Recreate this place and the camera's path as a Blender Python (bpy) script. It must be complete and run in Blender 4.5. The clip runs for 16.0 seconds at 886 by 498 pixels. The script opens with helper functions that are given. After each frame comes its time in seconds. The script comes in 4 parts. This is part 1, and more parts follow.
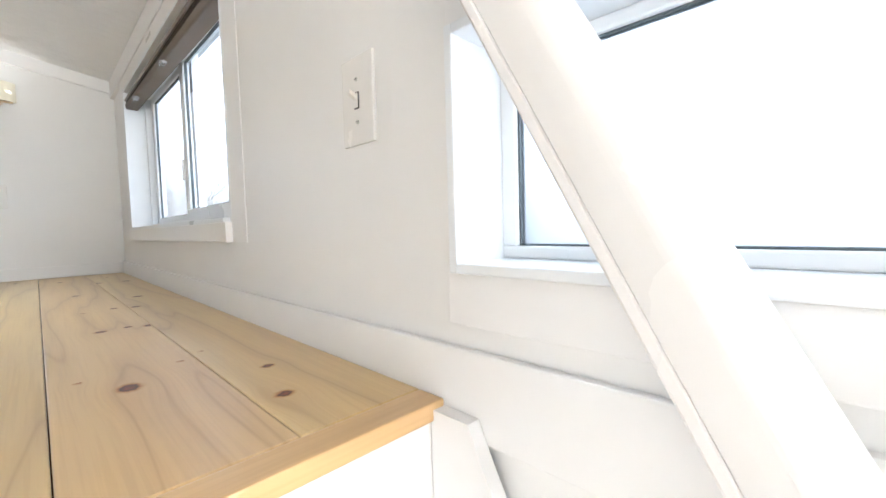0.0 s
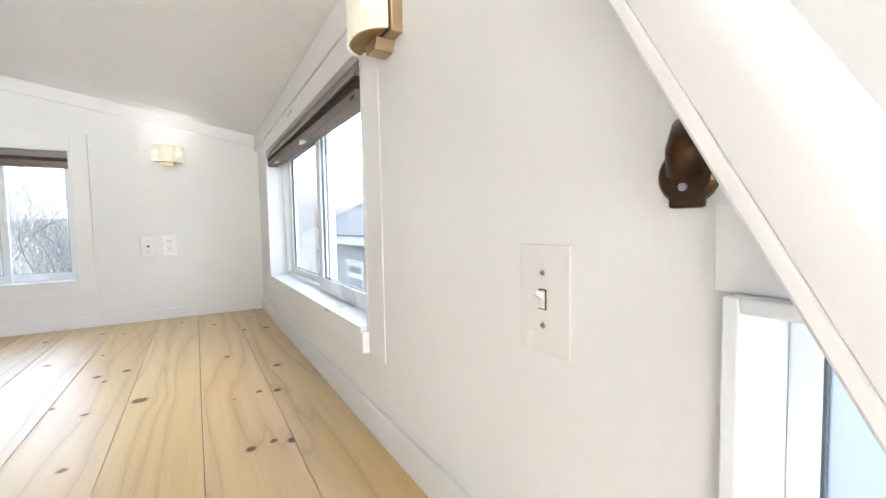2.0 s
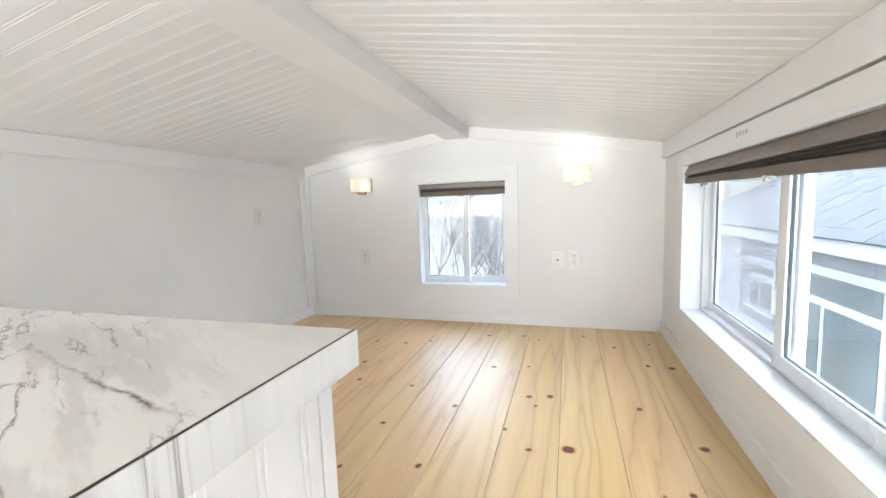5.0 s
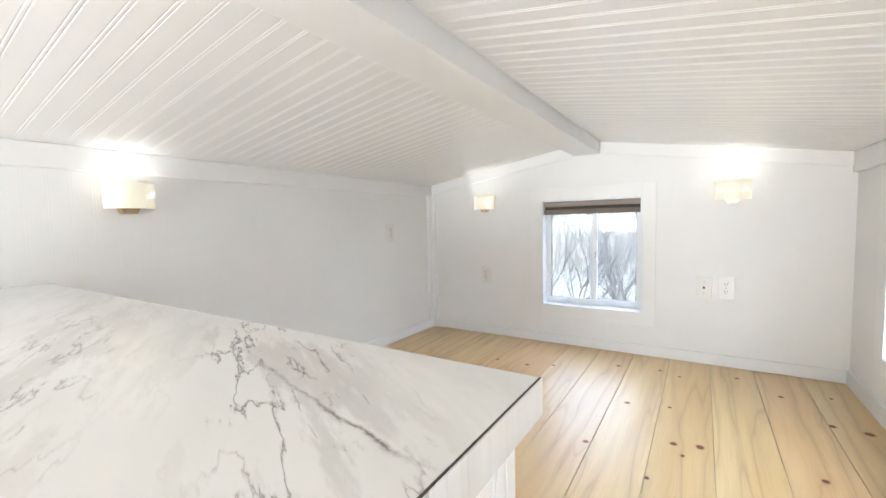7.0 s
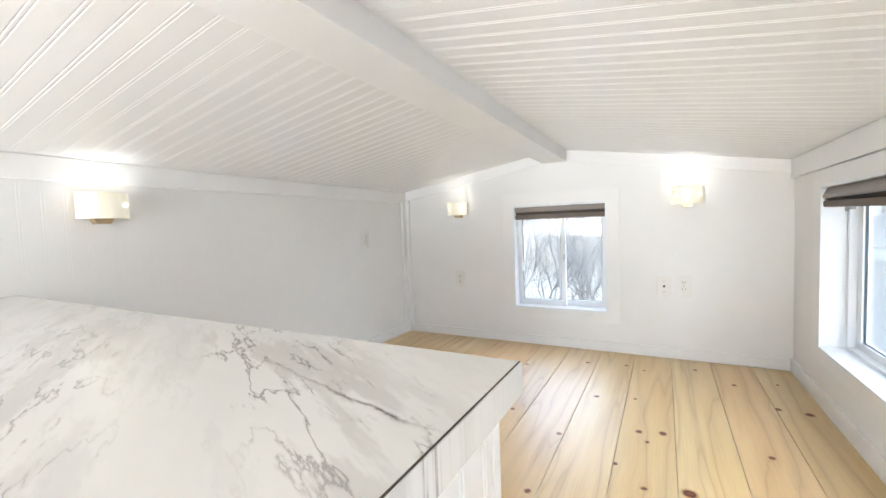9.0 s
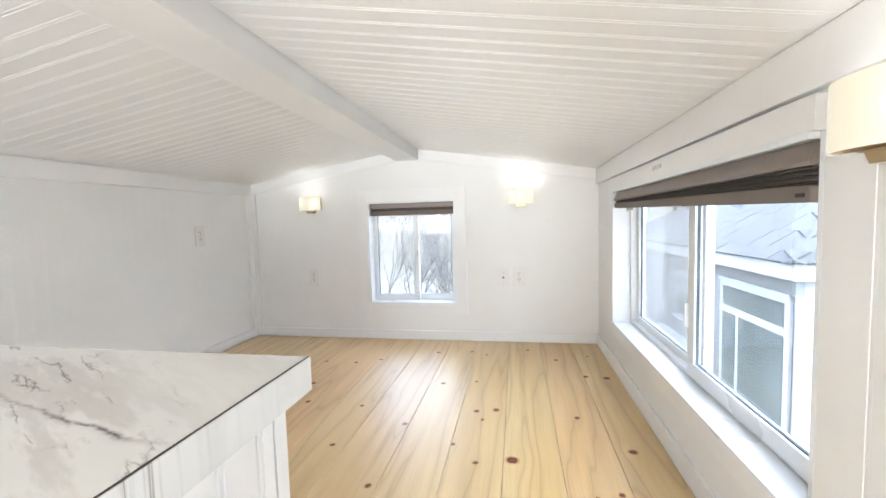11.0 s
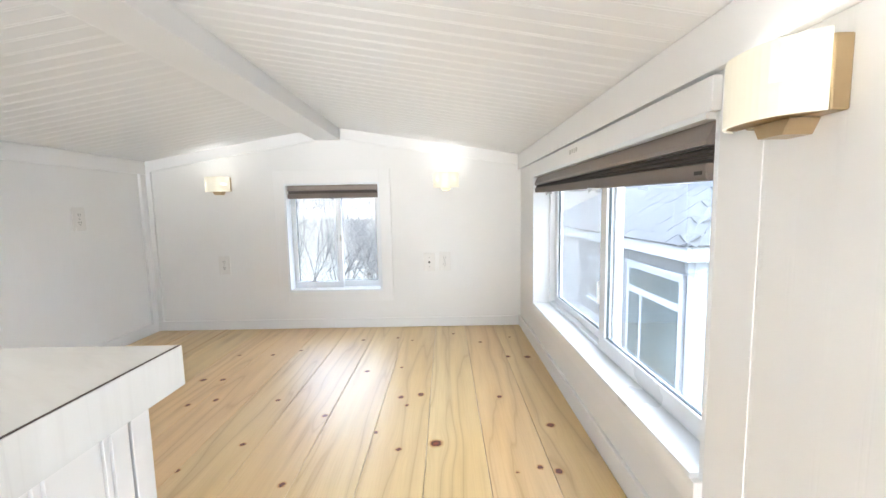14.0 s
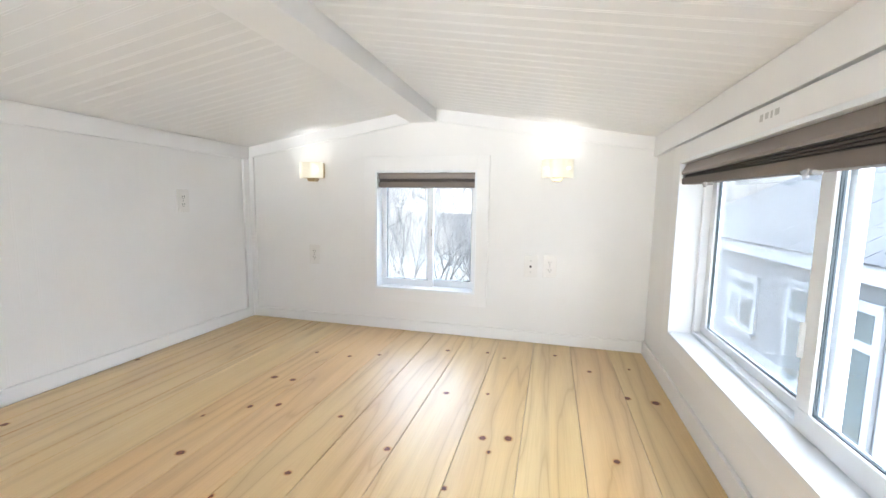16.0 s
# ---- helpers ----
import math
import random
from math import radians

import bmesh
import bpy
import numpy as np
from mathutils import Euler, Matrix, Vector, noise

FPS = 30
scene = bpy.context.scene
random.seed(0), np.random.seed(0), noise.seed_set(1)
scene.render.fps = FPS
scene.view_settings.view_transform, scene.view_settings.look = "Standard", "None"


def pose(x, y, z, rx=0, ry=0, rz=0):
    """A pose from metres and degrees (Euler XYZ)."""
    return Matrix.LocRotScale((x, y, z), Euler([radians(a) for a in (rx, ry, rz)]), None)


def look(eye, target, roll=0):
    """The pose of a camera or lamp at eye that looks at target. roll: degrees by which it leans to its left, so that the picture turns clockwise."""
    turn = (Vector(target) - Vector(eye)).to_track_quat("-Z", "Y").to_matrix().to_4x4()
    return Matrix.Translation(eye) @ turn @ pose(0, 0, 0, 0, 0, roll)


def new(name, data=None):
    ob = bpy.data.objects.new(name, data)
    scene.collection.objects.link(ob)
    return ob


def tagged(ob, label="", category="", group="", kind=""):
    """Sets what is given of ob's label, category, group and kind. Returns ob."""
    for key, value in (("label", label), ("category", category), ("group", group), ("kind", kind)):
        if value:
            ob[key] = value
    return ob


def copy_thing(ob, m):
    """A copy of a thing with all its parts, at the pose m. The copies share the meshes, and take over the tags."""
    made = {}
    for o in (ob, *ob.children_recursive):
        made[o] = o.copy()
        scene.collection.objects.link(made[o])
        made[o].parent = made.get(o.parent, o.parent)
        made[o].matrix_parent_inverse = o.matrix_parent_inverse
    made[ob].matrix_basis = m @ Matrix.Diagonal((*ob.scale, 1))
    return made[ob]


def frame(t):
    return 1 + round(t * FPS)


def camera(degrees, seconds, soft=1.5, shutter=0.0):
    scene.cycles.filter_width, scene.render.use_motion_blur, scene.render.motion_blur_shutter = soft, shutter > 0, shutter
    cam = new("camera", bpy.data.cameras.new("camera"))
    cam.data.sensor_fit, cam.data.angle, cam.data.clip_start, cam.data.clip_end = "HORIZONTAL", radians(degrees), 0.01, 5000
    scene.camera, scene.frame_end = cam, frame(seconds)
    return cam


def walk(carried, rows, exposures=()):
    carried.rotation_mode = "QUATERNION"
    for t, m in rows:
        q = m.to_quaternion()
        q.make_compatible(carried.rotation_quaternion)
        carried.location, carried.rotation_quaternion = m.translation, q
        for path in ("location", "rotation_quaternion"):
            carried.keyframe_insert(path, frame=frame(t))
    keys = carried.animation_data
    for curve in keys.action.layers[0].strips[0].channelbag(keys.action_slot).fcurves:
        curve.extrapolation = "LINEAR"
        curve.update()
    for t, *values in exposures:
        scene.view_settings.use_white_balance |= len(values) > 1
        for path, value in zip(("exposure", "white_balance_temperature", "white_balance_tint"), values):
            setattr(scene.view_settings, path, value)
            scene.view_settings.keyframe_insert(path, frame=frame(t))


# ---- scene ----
cam = camera(95.0, 16.0)
PATH = [
    (0, (0.819, -0.355, 0.215), (2.232, 1.056, 0.105), -1.6),
    (0.5, (0.793, -0.301, 0.253), (2.194, 1.124, 0.158), -1.3),
    (1, (0.849, -0.23, 0.325), (2.149, 1.286, 0.214), -1.4),
    (1.5, (0.878, -0.192, 0.434), (2.072, 1.408, 0.32), -1.1),
    (2, (0.822, -0.174, 0.5), (1.862, 1.531, 0.389), -1.1),
    (2.5, (0.734, -0.123, 0.508), (1.622, 1.666, 0.405), -0.3),
    (3, (0.744, -0.071, 0.512), (1.472, 1.788, 0.389), 0.2),
    (3.5, (0.806, 0.009, 0.569), (1.253, 1.948, 0.373), 0.4),
    (4, (0.803, 0.041, 0.663), (0.917, 2.022, 0.417), -0.3),
    (4.5, (0.72, 0.06, 0.706), (0.496, 2.032, 0.461), -1.3),
    (5, (0.662, 0.058, 0.768), (0.071, 1.957, 0.562), -2.0),
    (5.2, (0.642, 0.064, 0.775), (-0.06, 1.928, 0.597), -2.0),
    (7.3, (0.583, 0.01, 0.807), (-0.497, 1.688, 0.673), -1.2),
    (7.5, (0.586, -0.008, 0.807), (-0.494, 1.67, 0.675), -1.1),
    (7.7, (0.59, -0.027, 0.811), (-0.486, 1.655, 0.694), -1.4),
    (8, (0.586, -0.033, 0.81), (-0.467, 1.664, 0.694), -1.4),
    (8.2, (0.588, -0.035, 0.81), (-0.46, 1.664, 0.693), -1.6),
    (10.3, (0.637, -0.017, 0.795), (0.049, 1.892, 0.69), -1.7),
    (10.5, (0.65, -0.007, 0.794), (0.132, 1.921, 0.681), -1.6),
    (11, (0.685, 0.005, 0.795), (0.327, 1.968, 0.656), -1.6),
    (11.5, (0.715, 0.008, 0.788), (0.467, 1.986, 0.622), -1.6),
    (12, (0.722, 0.012, 0.781), (0.532, 1.995, 0.6), -1.4),
    (12.5, (0.721, 0.009, 0.781), (0.57, 1.995, 0.596), -1.2),
    (13, (0.724, 0.005, 0.787), (0.609, 1.994, 0.602), -1.3),
    (13.5, (0.729, 0.014, 0.784), (0.659, 2.003, 0.59), -1.4),
    (14, (0.703, 0.054, 0.769), (0.69, 2.043, 0.563), -1.1),
    (14.5, (0.688, 0.103, 0.746), (0.685, 2.091, 0.522), -0.3),
    (15, (0.72, 0.196, 0.726), (0.615, 2.18, 0.503), 0.3),
    (15.5, (0.729, 0.334, 0.745), (0.432, 2.299, 0.521), 0.8),
    (16, (0.693, 0.415, 0.744), (0.184, 2.337, 0.526), 0.9),
]
walk(cam, [(t, look(eye, target, roll)) for t, eye, target, roll in PATH], [(0, 5.05, 5540, 8), (2, 5.25, 5540, 8), (4, 5.42, 5540, 8), (7, 5.42, 5540, 8), (14, 5.46, 5540, 8), (16, 5.52, 5540, 8)])

# ---- world, sun, large lights ----
world = bpy.data.worlds.new("world")
scene.world = world
world.use_nodes = True
wn, wl = world.node_tree.nodes, world.node_tree.links
sky = wn.new("ShaderNodeTexSky")
sky.sky_type, sky.sun_disc = "NISHITA", False
sky.sun_elevation, sky.sun_rotation, sky.air_density, sky.dust_density = radians(36), radians(112), 1.0, 10.0
wn["Background"].inputs["Strength"].default_value = 0.115
hs = wn.new("ShaderNodeHueSaturation")
hs.inputs["Saturation"].default_value = 0.30
# thin cloud spreads the glow round the sun evenly
veil = wn.new("ShaderNodeVectorMath")
veil.operation = "MINIMUM"
veil.inputs[1].default_value = (2.9, 2.9, 2.9)
wl.new(sky.outputs[0], veil.inputs[0])
wl.new(veil.outputs[0], hs.inputs["Color"])
wl.new(hs.outputs["Color"], wn["Background"].inputs["Color"])
SUN = bpy.data.lights.new("sun", "SUN")
SUN.energy, SUN.angle, SUN.color = 0.025, radians(50), (1.0, 0.98, 0.95)
sun = new("sun", SUN)
sun.matrix_world = look((5, -2.0, 3.9), (0, 0, 0))
STAIR_GLOW, SCONCE_GLOW, SOUTH_FILL, EAST_FILL = 0.15, 0.006, 5.4, 7.2


def area_lamp(name, eye, target, w, h, energy, color=(1, 1, 1)):
    la = bpy.data.lights.new(name, "AREA")
    la.shape, la.size, la.size_y, la.energy, la.color = "RECTANGLE", w, h, energy, color
    ob = new(name, la)
    ob.matrix_world = look(eye, target)
    return ob


# added fill lamp in an unseen opening of the south wall
area_lamp("lamp_south_window", (-0.35, -5.03, 0.0), (-0.35, 0, 0.0), 1.2, 1.5, SOUTH_FILL, (1.0, 0.935, 0.83))
# second added fill lamp, in the unseen opening W4 of the long wall
area_lamp("lamp_living_window", (1.24, -3.7, 0.3), (0, -3.7, 0.3), 1.8, 1.1, EAST_FILL, (1.0, 0.935, 0.83))


# ---- materials ----
def material(name, color, rough=0.5, metal=0.0, **extra):
    m = bpy.data.materials.new(name)
    m.use_nodes = True
    b = m.node_tree.nodes["Principled BSDF"]
    b.inputs["Base Color"].default_value = (*color, 1)
    b.inputs["Roughness"].default_value = rough
    b.inputs["Metallic"].default_value = metal
    for key, value in extra.items():
        b.inputs[key.replace("_", " ")].default_value = value
    return m, m.node_tree.nodes, m.node_tree.links, b


def ramp(nodes, stops):
    r = nodes.new("ShaderNodeValToRGB")
    while len(r.color_ramp.elements) < len(stops):
        r.color_ramp.elements.new(0.5)
    for e, (p, c) in zip(r.color_ramp.elements, stops):
        e.position, e.color = p, (*c, 1) if len(c) == 3 else c
    return r


def noisy(name, color, rough=0.5, metal=0.0, scale=6.0, vary=0.04, bump=0.05, bscale=140.0, **extra):
    """A paint or plain surface with broad tone variation, fine grain and uneven gloss."""
    m, n, l, b = material(name, color, rough, metal, **extra)
    co = n.new("ShaderNodeTexCoord")
    big = n.new("ShaderNodeTexNoise")
    big.inputs["Scale"].default_value, big.inputs["Detail"].default_value = scale, 5
    fine = n.new("ShaderNodeTexNoise")
    fine.inputs["Scale"].default_value, fine.inputs["Detail"].default_value = bscale, 3
    l.new(co.outputs["Object"], big.inputs["Vector"])
    l.new(co.outputs["Object"], fine.inputs["Vector"])
    lo, hi = [max(0, c * (1 - vary)) for c in color], [min(1, c * (1 + vary)) for c in color]
    r = ramp(n, [(0.3, lo), (0.7, hi)])
    l.new(big.outputs["Fac"], r.inputs["Fac"])
    l.new(r.outputs["Color"], b.inputs["Base Color"])
    mr = n.new("ShaderNodeMapRange")
    mr.inputs["To Min"].default_value, mr.inputs["To Max"].default_value = max(0, rough - 0.08), rough + 0.08
    l.new(big.outputs["Fac"], mr.inputs["Value"])
    l.new(mr.outputs["Result"], b.inputs["Roughness"])
    bp = n.new("ShaderNodeBump")
    bp.inputs["Strength"].default_value, bp.inputs["Distance"].default_value = bump, 0.002
    l.new(fine.outputs["Fac"], bp.inputs["Height"])
    l.new(bp.outputs["Normal"], b.inputs["Normal"])
    return m


WALL = noisy("wall_paint", (0.835, 0.825, 0.81), 0.42, scale=2.5, vary=0.02, bump=0.12, bscale=90)
TRIM = noisy("trim_paint", (0.85, 0.84, 0.83), 0.32, scale=4, vary=0.02, bump=0.08, bscale=60)
CEIL, cn, cl, cb = material("ceiling_paint", (0.85, 0.84, 0.83), 0.30)
ct, cx, cp = cn.new("ShaderNodeTexCoord"), cn.new("ShaderNodeTexNoise"), cn.new("ShaderNodeBump")
cx.inputs["Scale"].default_value, cp.inputs["Strength"].default_value, cp.inputs["Distance"].default_value = 45, 0.06, 0.001
cl.new(ct.outputs["Object"], cx.inputs["Vector"])
cl.new(cx.outputs["Fac"], cp.inputs["Height"])
cl.new(cp.outputs["Normal"], cb.inputs["Normal"])
VINYL = noisy("white_vinyl", (0.82, 0.84, 0.86), 0.3, scale=5, vary=0.015, bump=0.02)
RAIL = noisy("rail_paint", (0.82, 0.80, 0.78), 0.28, scale=5, vary=0.02, bump=0.05, bscale=50)
PLATE = noisy("plate_plastic", (0.84, 0.82, 0.79), 0.25, scale=8, vary=0.015, bump=0.01)
SLOT = noisy("slot_dark", (0.03, 0.025, 0.02), 0.6)
STEEL = noisy("screw_steel", (0.55, 0.54, 0.52), 0.35, 1.0)
BRONZE = noisy("dark_bronze", (0.075, 0.045, 0.024), 0.34, 0.85, scale=18, vary=0.2)
SATIN = noisy("satin_bronze", (0.50, 0.38, 0.22), 0.32, 0.85, scale=14, vary=0.08)
RIB = noisy("ribbed_brass", (0.50, 0.34, 0.14), 0.35, 0.8, scale=20, vary=0.15)
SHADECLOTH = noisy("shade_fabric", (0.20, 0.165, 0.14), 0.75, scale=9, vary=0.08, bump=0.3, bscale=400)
SHADERAIL = noisy("shade_rail", (0.24, 0.20, 0.175), 0.4, scale=9, vary=0.05)
# the pleats are coloured darker than the fabric and the rails
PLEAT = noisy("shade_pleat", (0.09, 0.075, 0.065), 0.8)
CLEAR, _, _, _ = material("clear_plastic", (0.9, 0.9, 0.9), 0.1, Transmission_Weight=0.7)
RUBBER = noisy("gasket_grey", (0.10, 0.12, 0.13), 0.6)
JOINT = noisy("laminate_core", (0.07, 0.05, 0.045), 0.7)
SEALANT = noisy("subfloor", (0.16, 0.08, 0.03), 0.8)
STICKER = noisy("sticker_print", (0.55, 0.54, 0.52), 0.5)
LOWFLOOR = noisy("lower_floor", (0.45, 0.33, 0.20), 0.5, scale=5, vary=0.15)

GLASS, _, _, _ = material("window_glass", (0.97, 0.99, 1.0), 0.0, Transmission_Weight=1.0, IOR=1.45)
FROST, fn, fl, fb = material("frosted_glass", (0.19, 0.20, 0.21), 0.6, Transmission_Weight=1.0, IOR=1.3)
SHADE, sn, sl, sb = material("cream_glass", (0.68, 0.63, 0.50), 0.3)
sb.inputs["Emission Color"].default_value = (1.0, 0.86, 0.60, 1)
sb.inputs["Emission Strength"].default_value = 0.011


def pine():
    m, n, l, b = material("varnished_pine", (0.6, 0.35, 0.14), 0.3, Coat_Weight=1.0, Coat_Roughness=0.52, Coat_IOR=1.65)
    co, at, kd, oi = n.new("ShaderNodeTexCoord"), n.new("ShaderNodeAttribute"), n.new("ShaderNodeAttribute"), n.new("ShaderNodeObjectInfo")
    at.attribute_name, kd.attribute_name = "grain", "knot"
    # long grain: the lateral coordinate is bent round the knots by the attribute
    sep = n.new("ShaderNodeSeparateXYZ")
    l.new(at.outputs["Vector"], sep.inputs[0])
    off = n.new("ShaderNodeMath")
    off.operation = "MULTIPLY"
    off.inputs[1].default_value = 9.0
    l.new(oi.outputs["Random"], off.inputs[0])
    comb = n.new("ShaderNodeCombineXYZ")
    l.new(sep.outputs["X"], comb.inputs["X"])
    l.new(sep.outputs["Y"], comb.inputs["Y"])
    l.new(off.outputs[0], comb.inputs["Z"])

    def stretched(sx, sy, scale, detail, dist):
        mp = n.new("ShaderNodeMapping")
        mp.inputs["Scale"].default_value = (sx, sy, 1)
        l.new(comb.outputs[0], mp.inputs["Vector"])
        t = n.new("ShaderNodeTexNoise")
        t.inputs["Scale"].default_value, t.inputs["Detail"].default_value = scale, detail
        t.inputs["Distortion"].default_value = dist
        l.new(mp.outputs[0], t.inputs["Vector"])
        return t

    broad = stretched(5, 0.32, 1.5, 2, 0.1)
    ringm = n.new("ShaderNodeMath")
    ringm.operation = "MULTIPLY"
    ringm.inputs[1].default_value = 5.5
    l.new(broad.outputs["Fac"], ringm.inputs[0])
    frac = n.new("ShaderNodeMath")
    frac.operation = "PINGPONG"
    frac.inputs[1].default_value = 0.5
    l.new(ringm.outputs[0], frac.inputs[0])
    fibre = stretched(60, 1.4, 4, 6, 0.1)
    tone = stretched(6, 0.7, 1.2, 2, 0.0)
    rings = ramp(n, [(0.0, (0.57, 0.385, 0.17)), (0.05, (0.66, 0.485, 0.245)), (0.3, (0.74, 0.56, 0.29)), (1.0, (0.77, 0.60, 0.33))])
    l.new(frac.outputs[0], rings.inputs["Fac"])
    tr = ramp(n, [(0.3, (0.93, 0.86, 0.72)), (0.62, (1, 1, 1))])
    l.new(tone.outputs["Fac"], tr.inputs["Fac"])
    mul = n.new("ShaderNodeMix")
    mul.data_type, mul.blend_type = "RGBA", "MULTIPLY"
    mul.inputs["Factor"].default_value = 1
    l.new(rings.outputs["Color"], mul.inputs["A"])
    l.new(tr.outputs["Color"], mul.inputs["B"])
    per = ramp(n, [(0.0, (1.0, 0.98, 0.90)), (0.3, (0.93, 0.88, 0.80)), (0.55, (1.0, 0.88, 0.80)), (0.8, (1.0, 0.98, 0.88)), (1.0, (1.0, 1.0, 0.97))])
    l.new(oi.outputs["Random"], per.inputs["Fac"])
    mul2 = n.new("ShaderNodeMix")
    mul2.data_type, mul2.blend_type = "RGBA", "MULTIPLY"
    mul2.inputs["Factor"].default_value = 1
    l.new(mul.outputs["Result"], mul2.inputs["A"])
    l.new(per.outputs["Color"], mul2.inputs["B"])
    fr = ramp(n, [(0.35, (0.80, 0.72, 0.62)), (0.55, (1, 1, 1))])
    l.new(fibre.outputs["Fac"], fr.inputs["Fac"])
    mul3 = n.new("ShaderNodeMix")
    mul3.data_type, mul3.blend_type = "RGBA", "MULTIPLY"
    mul3.inputs["Factor"].default_value = 0.30
    l.new(mul2.outputs["Result"], mul3.inputs["A"])
    l.new(fr.outputs["Color"], mul3.inputs["B"])
    # knots: a dark rim, a red-brown heart, uneven by a fine noise
    kn = n.new("ShaderNodeTexNoise")
    kn.inputs["Scale"].default_value = 70
    l.new(co.outputs["Object"], kn.inputs["Vector"])
    ks = n.new("ShaderNodeMath")
    ks.operation = "MULTIPLY_ADD"
    ks.inputs[1].default_value, ks.inputs[2].default_value = 0.5, -0.25
    l.new(kn.outputs["Fac"], ks.inputs[0])
    ka = n.new("ShaderNodeMath")
    ka.operation = "ADD"
    l.new(kd.outputs["Fac"], ka.inputs[0])
    l.new(ks.outputs[0], ka.inputs[1])
    kc = ramp(n, [(0.0, (0.30, 0.050, 0.012)), (0.22, (0.17, 0.022, 0.005)), (0.36, (0.05, 0.010, 0.003)), (0.46, (0.42, 0.13, 0.02)), (0.62, (0.55, 0.33, 0.11))])
    km = ramp(n, [(0.40, (1, 1, 1)), (0.72, (0, 0, 0))])
    # the knots get less coat, so the floor's sheen does not pale them
    worn = n.new("ShaderNodeMapRange")
    worn.inputs["To Min"].default_value, worn.inputs["To Max"].default_value = 1.0, 0.25
    l.new(km.outputs["Color"], worn.inputs["Value"])
    l.new(worn.outputs["Result"], b.inputs["Coat Weight"])
    half = n.new("ShaderNodeMath")
    half.operation = "MULTIPLY"
    half.inputs[1].default_value = 0.42
    l.new(ka.outputs[0], half.inputs[0])
    l.new(half.outputs[0], kc.inputs["Fac"])
    l.new(half.outputs[0], km.inputs["Fac"])
    mk = n.new("ShaderNodeMix")
    mk.data_type = "RGBA"
    l.new(km.outputs["Color"], mk.inputs["Factor"])
    l.new(mul3.outputs["Result"], mk.inputs["A"])
    l.new(kc.outputs["Color"], mk.inputs["B"])
    l.new(mk.outputs["Result"], b.inputs["Base Color"])
    bp = n.new("ShaderNodeBump")
    bp.inputs["Strength"].default_value, bp.inputs["Distance"].default_value = 0.12, 0.002
    l.new(fibre.outputs["Fac"], bp.inputs["Height"])
    l.new(bp.outputs["Normal"], b.inputs["Normal"])
    rr = n.new("ShaderNodeMapRange")
    rr.inputs["To Min"].default_value, rr.inputs["To Max"].default_value = 0.36, 0.50
    l.new(tone.outputs["Fac"], rr.inputs["Value"])
    l.new(rr.outputs["Result"], b.inputs["Roughness"])
    return m


